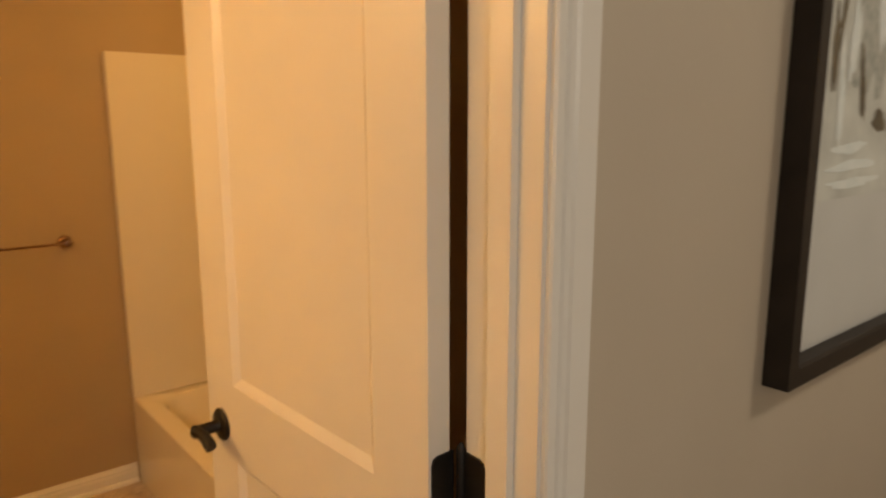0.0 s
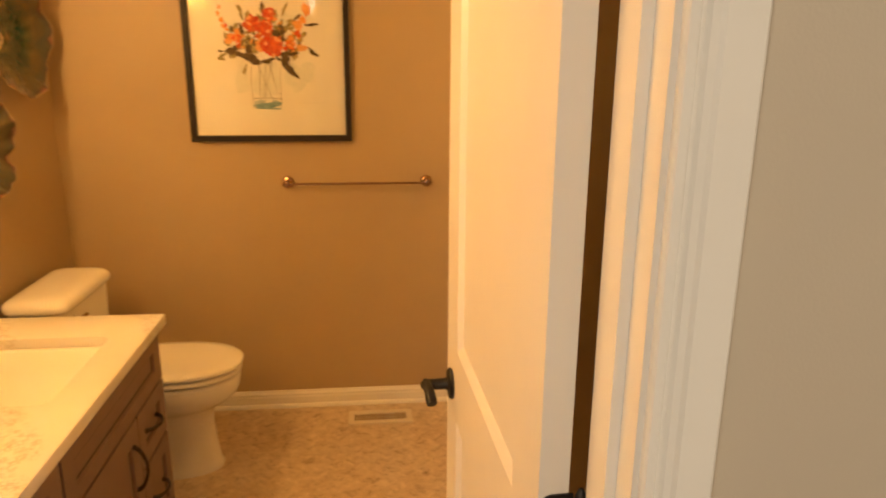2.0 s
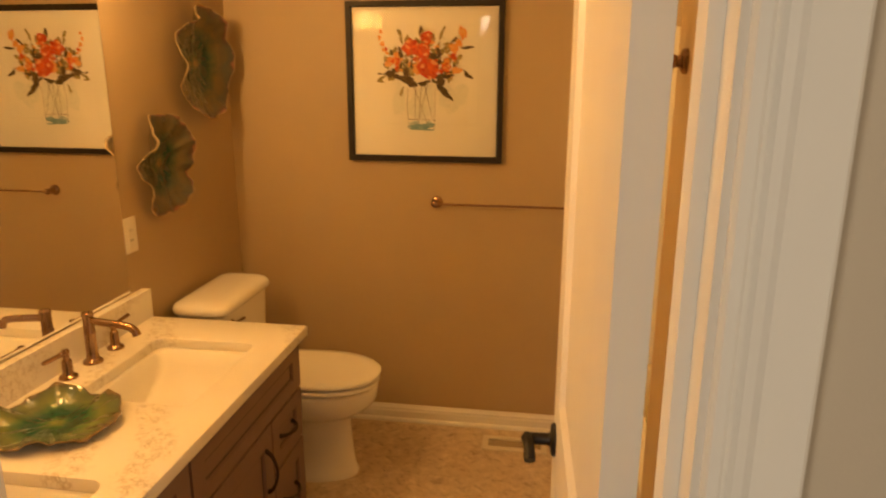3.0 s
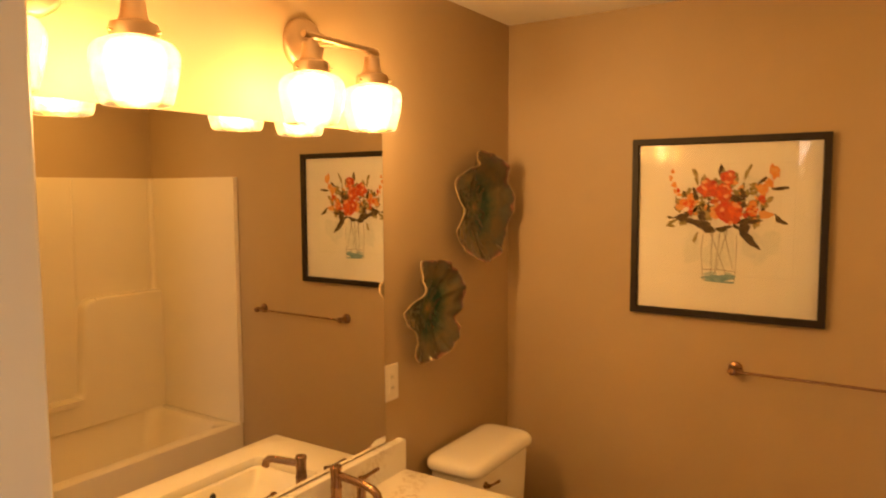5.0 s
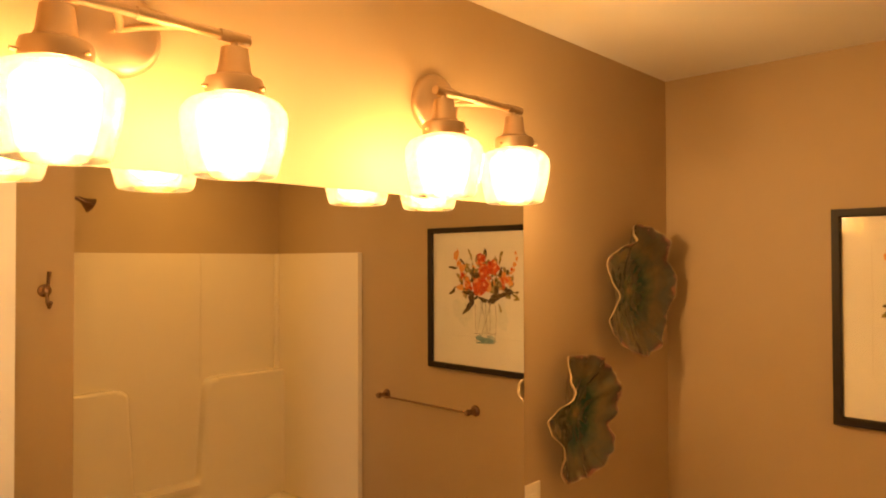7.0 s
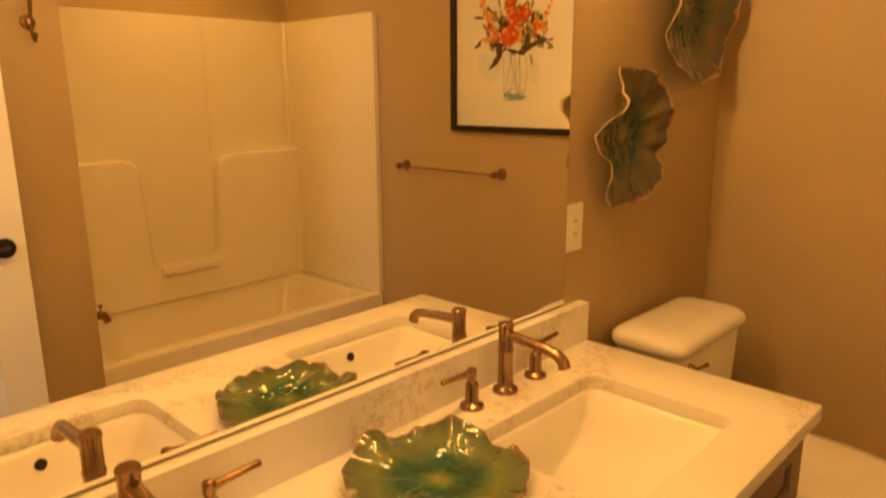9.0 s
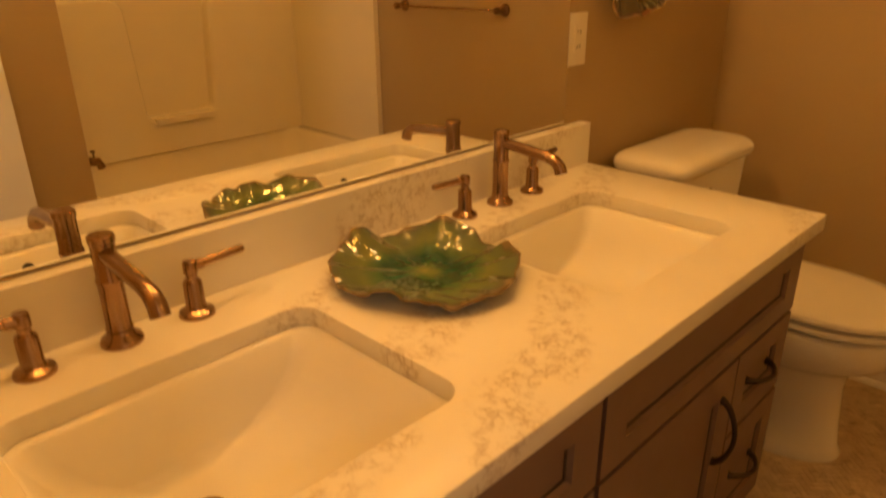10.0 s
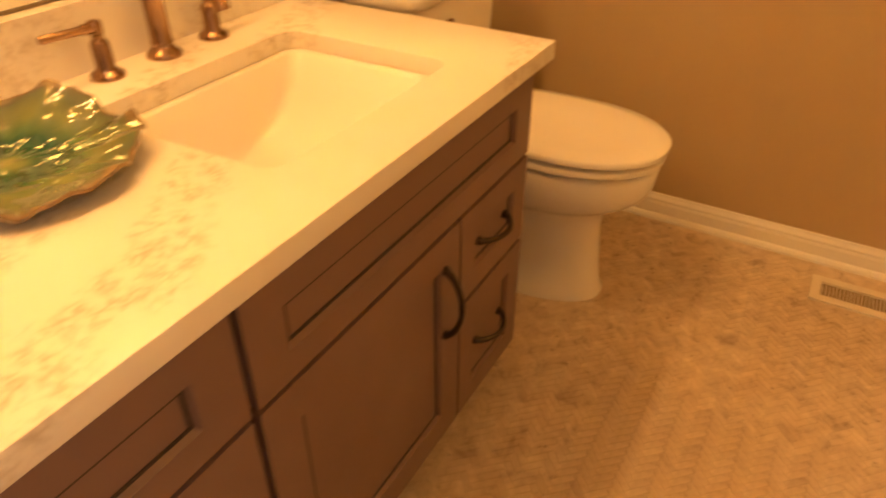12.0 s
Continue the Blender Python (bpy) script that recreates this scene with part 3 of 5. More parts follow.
def sink(y):
    s = thing("sink", "white rectangular undermount ceramic sink", "sink", ((SX0 + SX1) / 2, y, TOP - 0.19), "vanity sinks")
    cx, hx = (SX0 + SX1) / 2, (SX1 - SX0) / 2
    bm, rings = bmesh.new(), []
    z = TOP - 0.0343
    for inx, iny, drop, r, go in ((-0.025, -0.03, 0.0, 0.05, 0), (0.004, 0.004, 0.0, 0.03, 0), (0.010, 0.012, 0.006, 0.03, 0), (0.016, 0.032, 0.045, 0.028, 0), (0.022, 0.062, 0.085, 0.026, 0.05), (0.032, 0.100, 0.115, 0.026, 0.2),
                                  (0.052, 0.135, 0.133, 0.028, 0.5), (0.095, 0.160, 0.142, 0.03, 0.9), (0.1385, 0.190, 0.147, 0.022, 1.0)):
        rings.append(rrect(cx - 0.060 * go, y - 0.030 * go, max(hx - inx, 0.024), max(SHY - iny, 0.024), r, z - drop))
    lower = [[(cx + (p[0] - cx) * 1.04, y + (p[1] - y) * 1.03, p[2] - 0.010) for p in r] for r in rings[::-1]]
    loft(bm, rings + lower, False, False)
    part("basin", bm, CERAMIC, s, smooth=50)
    dm = Matrix.Translation((cx - 0.060, y - 0.030, z - 0.1425))
    dr = part("drain", lathe([(0.026, 0.0), (0.0265, 0.003), (0.023, 0.0045), (0.020, 0.002), (0.019, -0.006)], 28, dm), BRONZE, s, "bronze pop-up drain")
    part("stopper", lathe([(0.005, -0.006), (0.006, 0.006), (0.0165, 0.009), (0.0165, 0.011), (0.010, 0.014), (0.003, 0.015)], 24, dm), BRONZE, dr)
    om = Matrix.Translation((SX1 - 0.0165, y, z - 0.035)) @ pose(0, 0, 0, 0, -78, 0)
    # no hole is cut: a dark disc paints the shade in the overflow
    part("overflow", lathe([(0.012, 0.0), (0.012, 0.001), (0.001, 0.0012)], 20, om), HOLE_SHADE, s, "overflow hole shown by a dark painted disc")
    return s


for y in SINKS:
    sink(y)


def faucet(y):
    f = thing("faucet", "brushed bronze widespread faucet with two lever handles", "faucet", (0.063, y, TOP), "vanity faucets")
    at = lambda dx, dy, dz=0.0: Matrix.Translation((0.063 + dx, y + dy, TOP + dz))
    body = [(0.029, 0.0), (0.029, 0.003), (0.027, 0.008), (0.020, 0.013), (0.0175, 0.020), (0.0185, 0.023), (0.0170, 0.026), (0.0165, 0.090), (0.0178, 0.093), (0.0178, 0.098), (0.0160, 0.101), (0.0160, 0.148), (0.0175, 0.150), (0.0175, 0.158), (0.015, 0.161), (0.002, 0.162)]
    part("spout_body", lathe(body, 32, at(0, 0)), BRONZE, f)
    pts = [(0.063 + 0.010, y, TOP + 0.134), (0.063 + 0.06, y, TOP + 0.130), (0.063 + 0.115, y, TOP + 0.125), (0.063 + 0.137, y, TOP + 0.120), (0.063 + 0.150, y, TOP + 0.110), (0.063 + 0.155, y, TOP + 0.096)]
    part("spout", tube(pts, 0.0115, 20, taper=[1, 1, 1, 1.03, 1.08, 1.12]), BRONZE, f)
    for s in (-1, 1):
        base = [(0.0265, 0.0), (0.0265, 0.003), (0.025, 0.007), (0.017, 0.012), (0.0145, 0.018), (0.0140, 0.052), (0.0125, 0.056), (0.0085, 0.060), (0.0085, 0.066), (0.0105, 0.068), (0.0105, 0.084), (0.009, 0.087), (0.001, 0.088)]
        h = part("handle", lathe(base, 28, at(0.0, s * 0.112)), BRONZE, f)
        a, b = Vector((0.063, y + s * 0.112, TOP + 0.077)), Vector((0.061, y + s * 0.200, TOP + 0.081))
        bm = tube([a, a.lerp(b, 0.22), a.lerp(b, 0.24), a.lerp(b, 0.97), b], 0.0075, 12, taper=[1.15, 1.15, 0.9, 0.85, 0.7])
        part("lever", bm, BRONZE, h)
    return f


for y in (1.237, 2.052):
    faucet(y)

# ---- mirror ----
mirror = thing("wall_mirror", "large frameless wall mirror above the vanity backsplash", "mirror", (0.0, 1.62, 0.89))
MIR_Y0, MIR_Y1, MIR_Z0, MIR_Z1 = 0.90, 2.378, 0.893, 1.921
part("backing", boxes((0.0015, 0.0055, MIR_Y0, MIR_Y1, MIR_Z0, MIR_Z1)), EDGE, mirror, smooth=0)
bm = bmesh.new()
bm.faces.new([bm.verts.new(p) for p in ((0.006, MIR_Y0 + 0.001, MIR_Z0 + 0.001), (0.006, MIR_Y1 - 0.001, MIR_Z0 + 0.001), (0.006, MIR_Y1 - 0.001, MIR_Z1 - 0.001), (0.006, MIR_Y0 + 0.001, MIR_Z1 - 0.001))])
part("mirror_face", bm, MIRROR, mirror, smooth=0)
mirror.location.x = WEST

# ---- vanity lights ----
def vanity_light(ys):
    yc, zr = sum(ys) / 2, 2.128
    f = thing("vanity_light", "champagne metal two-light wall fixture with lit seeded glass shades", "wall light", (WEST, yc, zr), "vanity lights")
    zp = 2.140
    m = Matrix.Translation((WEST + 0.0005, yc, zp)) @ pose(0, 0, 0, 0, 90, 0)
    part("backplate", lathe([(0.074, 0), (0.074, 0.008), (0.070, 0.014), (0.060, 0.020), (0.012, 0.024), (0.002, 0.0245)], 40, m), CHAMPAGNE, f)
    bm = bmesh.new()
    for s in (-1, 1):
        tube([(0.006, yc, zp), (0.05, yc + s * 0.015, zp - 0.002), (LAMP_X, yc + s * 0.055, zr)], 0.006, 12, bm)
    part("arm", bm, CHAMPAGNE, f)
    half = (ys[1] - ys[0]) / 2 + 0.025
    bm = tube([(LAMP_X, yc - half, zr), (LAMP_X, yc + half, zr)], 0.0075, 16)
    for y in (ys[0], ys[1], yc):
        tube([(LAMP_X, y - 0.026, zr), (LAMP_X, y + 0.026, zr)], 0.0095, 16, bm)
    part("crossbar", bm, CHAMPAGNE, f)
    for y in ys:
        m = Matrix.Translation((LAMP_X, y, 0))
        cap = [(0.006, zr), (0.006, 2.112), (0.021, 2.110), (0.026, 2.075), (0.030, 2.066), (0.044, 2.060), (0.046, 2.052), (0.046, 2.034), (0.042, 2.033), (0.042, 2.05), (0.02, 2.058)]
        c = part("socket_cap", lathe(cap, 32, m, cap=False), CHAMPAGNE, f)
        for k in range(3):
            bm = bmesh.new()
            a = 0.5 + k * 2 * math.pi / 3
            d = Vector((math.cos(a), math.sin(a), 0))
            tube([Vector((LAMP_X, y, 2.043)) + d * 0.044, Vector((LAMP_X, y, 2.043)) + d * 0.055], 0.003, 8, bm)
            part("thumbscrew", bm, CHAMPAGNE, c)
        out = [(0.042, 2.040), (0.043, 2.034), (0.058, 2.030), (0.074, 2.022), (0.083, 2.008), (0.085, 1.992), (0.080, 1.955), (0.072, 1.925), (0.069, 1.912), (0.065, 1.906)]
        inn = [(max(r - 0.003, 0.03), z + 0.001) for r, z in out[::-1]]
        sh = part("shade", lathe(out + inn, 40, m, cap=False), SHADE, f, "glowing seeded glass shade")
        sh.visible_shadow = False
        b = part("bulb", lathe([(0.010, 2.045), (0.012, 2.03), (0.020, 2.0), (0.027, 1.975), (0.027, 1.96), (0.020, 1.943), (0.008, 1.936), (0.001, 1.935)], 24, m), BULB, f, "lit filament bulb")
        b.visible_shadow = False
    return f


for pair in LAMP_Y:
    vanity_light(pair)

# ---- ceiling light over the tub ----
cl = thing("ceiling_light", "square lit recessed ceiling light over the tub", "ceiling light", (2.08, 2.54, CEIL - 0.02))
bm = bmesh.new()
for d in ((1.955, 2.205, 2.415, 2.435), (1.955, 2.205, 2.645, 2.665), (1.955, 1.975, 2.435, 2.645), (2.185, 2.205, 2.435, 2.645)):
    box(bm, *d, CEIL - 0.018, CEIL - 0.0005)
part("light_frame", bm, TRIM, cl, smooth=0)
part("diffuser", boxes((1.9755, 2.1845, 2.4355, 2.6445, CEIL - 0.012, CEIL - 0.001)), DIFFUSER, cl, "glowing diffuser panel", smooth=0)

# ---- tub and surround ----
tub = thing("bathtub", "white fibreglass bathtub with moulded shower surround", "bathtub", ((TUB_X + BACK) / 2, (TUB_Y + FAR) / 2, 0))
RIM, SUR = 0.385, 1.815
bx1, ty0, ty1 = BACK - 0.003, TUB_Y + 0.003, FAR - 0.003
bm = bmesh.new()
cx, cy, hx, hy = (TUB_X + bx1) / 2, (ty0 + ty1) / 2, (bx1 - TUB_X) / 2, (ty1 - ty0) / 2
rings = [rrect(cx, cy, hx, hy, 0.012, 0.0), rrect(cx, cy, hx, hy, 0.012, RIM - 0.02), rrect(cx, cy, hx - 0.004, hy - 0.003, 0.014, RIM - 0.005), rrect(cx, cy, hx - 0.015, hy - 0.01, 0.02, RIM)]
rings += [rrect(cx, cy, hx - 0.075, hy - 0.09, 0.10, RIM), rrect(cx, cy, hx - 0.088, hy - 0.105, 0.10, RIM - 0.02), rrect(cx, cy, hx - 0.115, hy - 0.15, 0.11, 0.16), rrect(cx, cy, hx - 0.15, hy - 0.20, 0.11, 0.09), rrect(cx, cy, hx - 0.21, hy - 0.28, 0.08, 0.075)]
loft(bm, rings)
part("tub", bm, FIBRE, tub, smooth=50)
bm = soft_box(bx1 - 0.028, bx1, ty0, ty1, RIM + 0.0005, SUR, r=0.01, s=3)
part("back_panel", bm, FIBRE, tub)
bm = bmesh.new()
notch = [(ty0, RIM), (ty1, RIM), (ty1, 1.118)]
for a in range(7):
    t = math.pi / 2 * a / 6
    notch.append((2.80 - 0.06 * math.sin(t), 1.058 + 0.06 * math.cos(t)))
for a in range(6):
    t = math.pi / 2 * a / 5
    notch.append((2.66 + 0.05 * math.cos(t), 0.60 - 0.05 * math.sin(t)))
for a in range(6):
    t = math.pi / 2 * a / 5
    notch.append((2.40 - 0.05 * math.sin(t), 0.60 - 0.05 * math.cos(t)))
for a in range(7):
    t = math.pi / 2 * a / 6
    notch.append((2.26 + 0.06 * math.cos(t), 1.058 + 0.06 * math.sin(t)))
notch.append((ty0, 1.118))
prism(bm, notch, lambda u, v, w: (bx1 - 0.0275 - w, u, v + 0.001), 0.075)
es = [e for e in bm.edges if all(v.co.x < bx1 - 0.08 for v in e.verts) and any(v.co.z > RIM + 0.02 for v in e.verts) and e.is_manifold and e.calc_face_angle(0) > 0.8]
bmesh.ops.bevel(bm, geom=es, offset=0.026, segments=5, affect="EDGES", profile=0.5)
part("moulded_ledge", bm, FIBRE, tub, smooth=50)
lx = bx1 - 0.1025                    # front of the ledge
part("soap_shelf", soft_box(lx - 0.030, bx1 - 0.03, 2.375, 2.690, 0.530, 0.560, r=0.013, s=4), FIBRE, tub)
# tubes added along the ledge tops only to catch a bright highlight
for y0, y1 in ((ty0 + 0.03, 2.25), (2.81, ty1 - 0.03)):
    part("highlight_bead", tube([(lx + 0.020, y0, 1.104), (lx + 0.020, y1, 1.104)], 0.019, 14), FIBRE, tub)
for name, a, b in (("end_panel", ty1 - 0.028, ty1), ("end_panel", ty0, ty0 + 0.016)):
    bm = soft_box(TUB_X, bx1 - 0.0275, a, b, RIM + 0.0005, SUR, r=0.009, s=3)
    part(name, bm, FIBRE, tub)
part("panel_bead", tube([(bx1 - 0.028, 2.735, 1.12), (bx1 - 0.028, 2.735, SUR - 0.004)], 0.006, 10), FIBRE, tub)
bm = bmesh.new()
tube([(bx1 - 0.034, ty1 - 0.034, RIM + 0.01), (bx1 - 0.034, ty1 - 0.034, SUR - 0.004)], 0.02, 14, bm)
part("corner_cove", bm, FIBRE, tub)

sh = thing("shower_fixture", "bronze shower head on the tub end wall", "shower head", (2.1, TUB_Y, 2.03))
m = Matrix.Translation((2.1, TUB_Y + 0.001, 2.05)) @ pose(0, 0, 0, -90, 0, 0)
part("flange", lathe([(0.03, 0), (0.029, 0.004), (0.012, 0.008)], 24, m), BRONZE, sh)
part("arm", tube([(2.1, TUB_Y + 0.002, 2.05), (2.1, TUB_Y + 0.11, 2.06), (2.1, TUB_Y + 0.17, 2.045)], 0.008), BRONZE, sh)
m = Matrix.Translation((2.1, TUB_Y + 0.165, 2.05)) @ pose(0, 0, 0, 240, 0, 0)
part("head", lathe([(0.011, -0.002), (0.014, 0.02), (0.030, 0.05), (0.036, 0.058), (0.034, 0.063), (0.002, 0.064)], 28, m), BRONZE, sh)
sv = thing("tub_spout", "bronze tub spout on the tub end wall", "tub spout", (2.1, TUB_Y + 0.03, 0.48))
part("spout", tube([(2.1, TUB_Y + 0.032, 0.50), (2.1, TUB_Y + 0.10, 0.498), (2.1, TUB_Y + 0.175, 0.485), (2.1, TUB_Y + 0.185, 0.455)], 0.02, 18, taper=[1.15, 1.0, 0.95, 0.9]), BRONZE, sv)
part("diverter_knob", lathe([(0.004, 0.512), (0.004, 0.532), (0.010, 0.536), (0.010, 0.544), (0.001, 0.546)], 16, Matrix.Translation((2.1, TUB_Y + 0.16, -0.008))), BRONZE, sv)
vv = thing("shower_valve", "round bronze shower valve with a lever", "shower valve", (2.1, TUB_Y + 0.03, 0.85))
m = Matrix.Translation((2.1, TUB_Y + 0.0315, 0.85)) @ pose(0, 0, 0, -90, 0, 0)
part("plate", lathe([(0.08, 0), (0.079, 0.004), (0.03, 0.008), (0.022, 0.03), (0.020, 0.05), (0.002, 0.052)], 36, m), BRONZE, vv)
part("lever", tube([(2.1, TUB_Y + 0.075, 0.85), (2.06, TUB_Y + 0.08, 0.80)], 0.007), BRONZE, vv)

# ---- toilet ----
def egg(xb, xf, hw, z, yc, n=40, back=3.2):
    out, xc, a = [], (xb + xf) / 2 + 0.02, 0
    for i in range(n):
        t = 2 * math.pi * i / n
        c, s = math.cos(t), math.sin(t)
        e = 2.15 if c > 0 else back
        k = (abs(c) ** e + abs(s) ** e) ** (-1 / e)
        out.append((xc + (xf - xc if c > 0 else xc - xb) * c * k, yc + 0.95 * hw * s * k, z))
    return out


TY = 2.795
toilet = thing("toilet", "white two-piece toilet with its lid closed", "toilet", (0.4, TY, 0))
bm = bmesh.new()
loft(bm, [egg(0.16, 0.668, 0.118, 0.0, TY), egg(0.16, 0.670, 0.120, 0.010, TY), egg(0.16, 0.658, 0.113, 0.030, TY), egg(0.16, 0.648, 0.106, 0.11, TY), egg(0.16, 0.640, 0.106, 0.215, TY), egg(0.17, 0.648, 0.114, 0.258, TY),
          egg(0.18, 0.682, 0.144, 0.288, TY), egg(0.19, 0.722, 0.170, 0.312, TY), egg(0.19, 0.744, 0.182, 0.334, TY), egg(0.19, 0.753, 0.186, 0.356, TY), egg(0.19, 0.757, 0.187, 0.398, TY), egg(0.19, 0.753, 0.184, 0.408, TY), egg(0.19, 0.742, 0.174, 0.412, TY)])
part("bowl", bm, CERAMIC, toilet, smooth=60)
bm = bmesh.new()
loft(bm, [egg(0.245, 0.745, 0.172, 0.413, TY), egg(0.240, 0.752, 0.178, 0.419, TY), egg(0.232, 0.765, 0.188, 0.423, TY), egg(0.232, 0.765, 0.188, 0.434, TY), egg(0.238, 0.757, 0.182, 0.438, TY), egg(0.245, 0.745, 0.172, 0.439, TY)])
part("seat", bm, CERAMIC, toilet, smooth=60)
bm = bmesh.new()
loft(bm, [egg(0.245, 0.746, 0.172, 0.440, TY), egg(0.240, 0.754, 0.178, 0.446, TY), egg(0.230, 0.770, 0.190, 0.449, TY), egg(0.230, 0.771, 0.191, 0.460, TY), egg(0.235, 0.762, 0.185, 0.466, TY), egg(0.26, 0.71, 0.150, 0.471, TY), egg(0.36, 0.56, 0.06, 0.472, TY)])
part("lid", bm, CERAMIC, toilet, smooth=60)
bm = bmesh.new()
loft(bm, [rrect(0.118, TY, 0.085, 0.185, 0.04, 0.40), rrect(0.12, TY, 0.095, 0.20, 0.045, 0.42), rrect(0.122, TY, 0.102, 0.215, 0.045, 0.735), rrect(0.122, TY, 0.098, 0.21, 0.04, 0.742)])
part("tank", bm, CERAMIC, toilet, smooth=60)
bm = bmesh.new()
loft(bm, [rrect(0.122, TY, 0.104, 0.220, 0.045, 0.739), rrect(0.124, TY, 0.113, 0.229, 0.05, 0.744), rrect(0.124, TY, 0.115, 0.231, 0.05, 0.752), rrect(0.124, TY, 0.115, 0.231, 0.05, 0.763), rrect(0.123, TY, 0.112, 0.228, 0.05, 0.773), rrect(0.122, TY, 0.104, 0.221, 0.05, 0.782),
          rrect(0.122, TY, 0.092, 0.210, 0.05, 0.788), rrect(0.122, TY, 0.074, 0.190, 0.05, 0.792), rrect(0.122, TY, 0.05, 0.16, 0.04, 0.794)])
part("tank_lid", bm, CERAMIC, toilet, smooth=60)
m = Matrix.Translation((0.222, TY - 0.15, 0.70)) @ pose(0, 0, 0, 0, 90, 0)
fl = part("flush_lever", lathe([(0.013, 0), (0.013, 0.006), (0.008, 0.012), (0.008, 0.02)], 16, m), BRONZE, toilet, "bronze flush lever")
part("lever_arm", tube([(0.240, TY - 0.15, 0.70), (0.243, TY - 0.12, 0.698), (0.240, TY - 0.075, 0.692)], 0.005, 10, taper=[1.1, 0.9, 1.3]), BRONZE, fl)
for s in (-1, 1):
    m = Matrix.Translation((0.255, TY + s * 0.075, 0.432))
    part("seat_hinge", lathe([(0.014, 0), (0.014, 0.018), (0.010, 0.024), (0.001, 0.025)], 16, m), CERAMIC, toilet)

# ---- leaf pottery ----
def leaf_mesh(rx, ry, depth, crests, seed, thick=0.007, flat=0.25, power=2.4, ripple=0.004):
    """A ruffled leaf dish. crests: (degrees round the rim, half width in degrees, lift of the rim, share by which it reaches out)."""
    rnd = random.Random(seed)
    ph = [rnd.uniform(0, 6.28) for _ in range(6)]
    rings, segs = 20, 168
    bm = bmesh.new()
    lay, edge = bm.verts.layers.float.new("radius"), bm.verts.layers.float.new("rim")

    def point(k, i, low):
        s, t = k / rings, 2 * math.pi * i / segs
        rim = 1 + 0.012 * math.sin(11 * t + ph[2]) + 0.008 * math.sin(23 * t + ph[3])
        wave = 0.003 * math.sin(13 * t + ph[4]) * s ** 3 + 0.0016 * math.sin(27 * t + ph[5]) * s ** 6
        for deg, width, lift, reach in crests:
            off = (math.degrees(t) - deg + 180) % 360 - 180
            g = math.exp(-(off / width) ** 2)
            wave += lift * g
            rim += reach * g * s
        z = depth * max(0.0, (s - flat) / (1 - flat)) ** 1.35 + wave * s ** power
        p = Vector((s * math.cos(t), s * math.sin(t), seed))
        z += 0.0009 * s * math.sin(19 * t + 2 * math.sin(5 * s)) + ripple * s * noise.noise(p * 3.6) + 0.3 * ripple * noise.noise(p * 9)
        z += 0.002 * math.exp(-((s * 9) ** 2))
        return Vector((rx * s * rim * math.cos(t), ry * s * rim * math.sin(t), z - low * (thick * (1 - 0.35 * s))))

    grid = {}
    for low in (0, 1):
        c = bm.verts.new(point(0, 0, low))
        grid[low] = [[c]]
        for k in range(1, rings + 1):
            row = []
            for i in range(segs):
                v = bm.verts.new(point(k, i, low))
                v[lay] = k / rings if not low else 0.93
                v[edge] = 1.0 if k == rings else 0.0
                row.append(v)
            grid[low].append(row)
        rows = grid[low]
        for i in range(segs):
            bm.faces.new((rows[0][0], rows[1][i], rows[1][(i + 1) % segs]))
            for k in range(1, rings):
                bm.faces.new((rows[k][i], rows[k + 1][i], rows[k + 1][(i + 1) % segs], rows[k][(i + 1) % segs]))
    for i in range(segs):
        j = (i + 1) % segs
        bm.faces.new((grid[0][-1][i], grid[0][-1][j], grid[1][-1][j], grid[1][-1][i]))
    return bm


DISH = [(190, 15, 0.026, 0.04), (160, 14, -0.006, -0.04), (122, 24, 0.024, 0.0), (85, 12, -0.010, -0.05), (55, 20, 0.010, 0.05), (5, 22, 0.000, 0.06), (-28, 14, -0.008, 0.02), (-66, 18, 0.009, -0.06), (-100, 14, -0.008, 0.03), (-134, 12, 0.004, 0.08)]
dish = mesh_ob("leaf_dish", leaf_mesh(0.151, 0.151, 0.019, DISH, 5, ripple=0.005), LEAF, 60)
low = min(v.co.z for v in dish.data.vertices)
dish.matrix_world = pose(0.218, 1.677, TOP + 0.001 - low)
tagged(dish, "glossy green ceramic lotus leaf dish on the vanity top", "dish")
UPPER = [(128, 12, 0.040, -0.02), (156, 12, -0.024, 0.02), (182, 11, 0.020, -0.03), (212, 15, -0.016, 0.02), (250, 16, 0.012, 0.0), (95, 12, -0.010, 0.05), (52, 15, 0.022, 0.03), (28, 8, -0.006, -0.04), (5, 14, 0.020, 0.02), (-28, 10, -0.008, -0.03), (-60, 16, 0.008, 0.0)]
LOWER = [(148, 13, 0.048, -0.03), (182, 11, -0.018, 0.03), (205, 10, 0.016, -0.05), (240, 14, -0.018, 0.14), (108, 14, -0.020, 0.06), (66, 9, 0.014, 0.03), (22, 18, 0.016, 0.03), (-17, 9, -0.020, -0.10), (-45, 14, 0.010, 0.03), (-80, 12, -0.006, 0.0)]
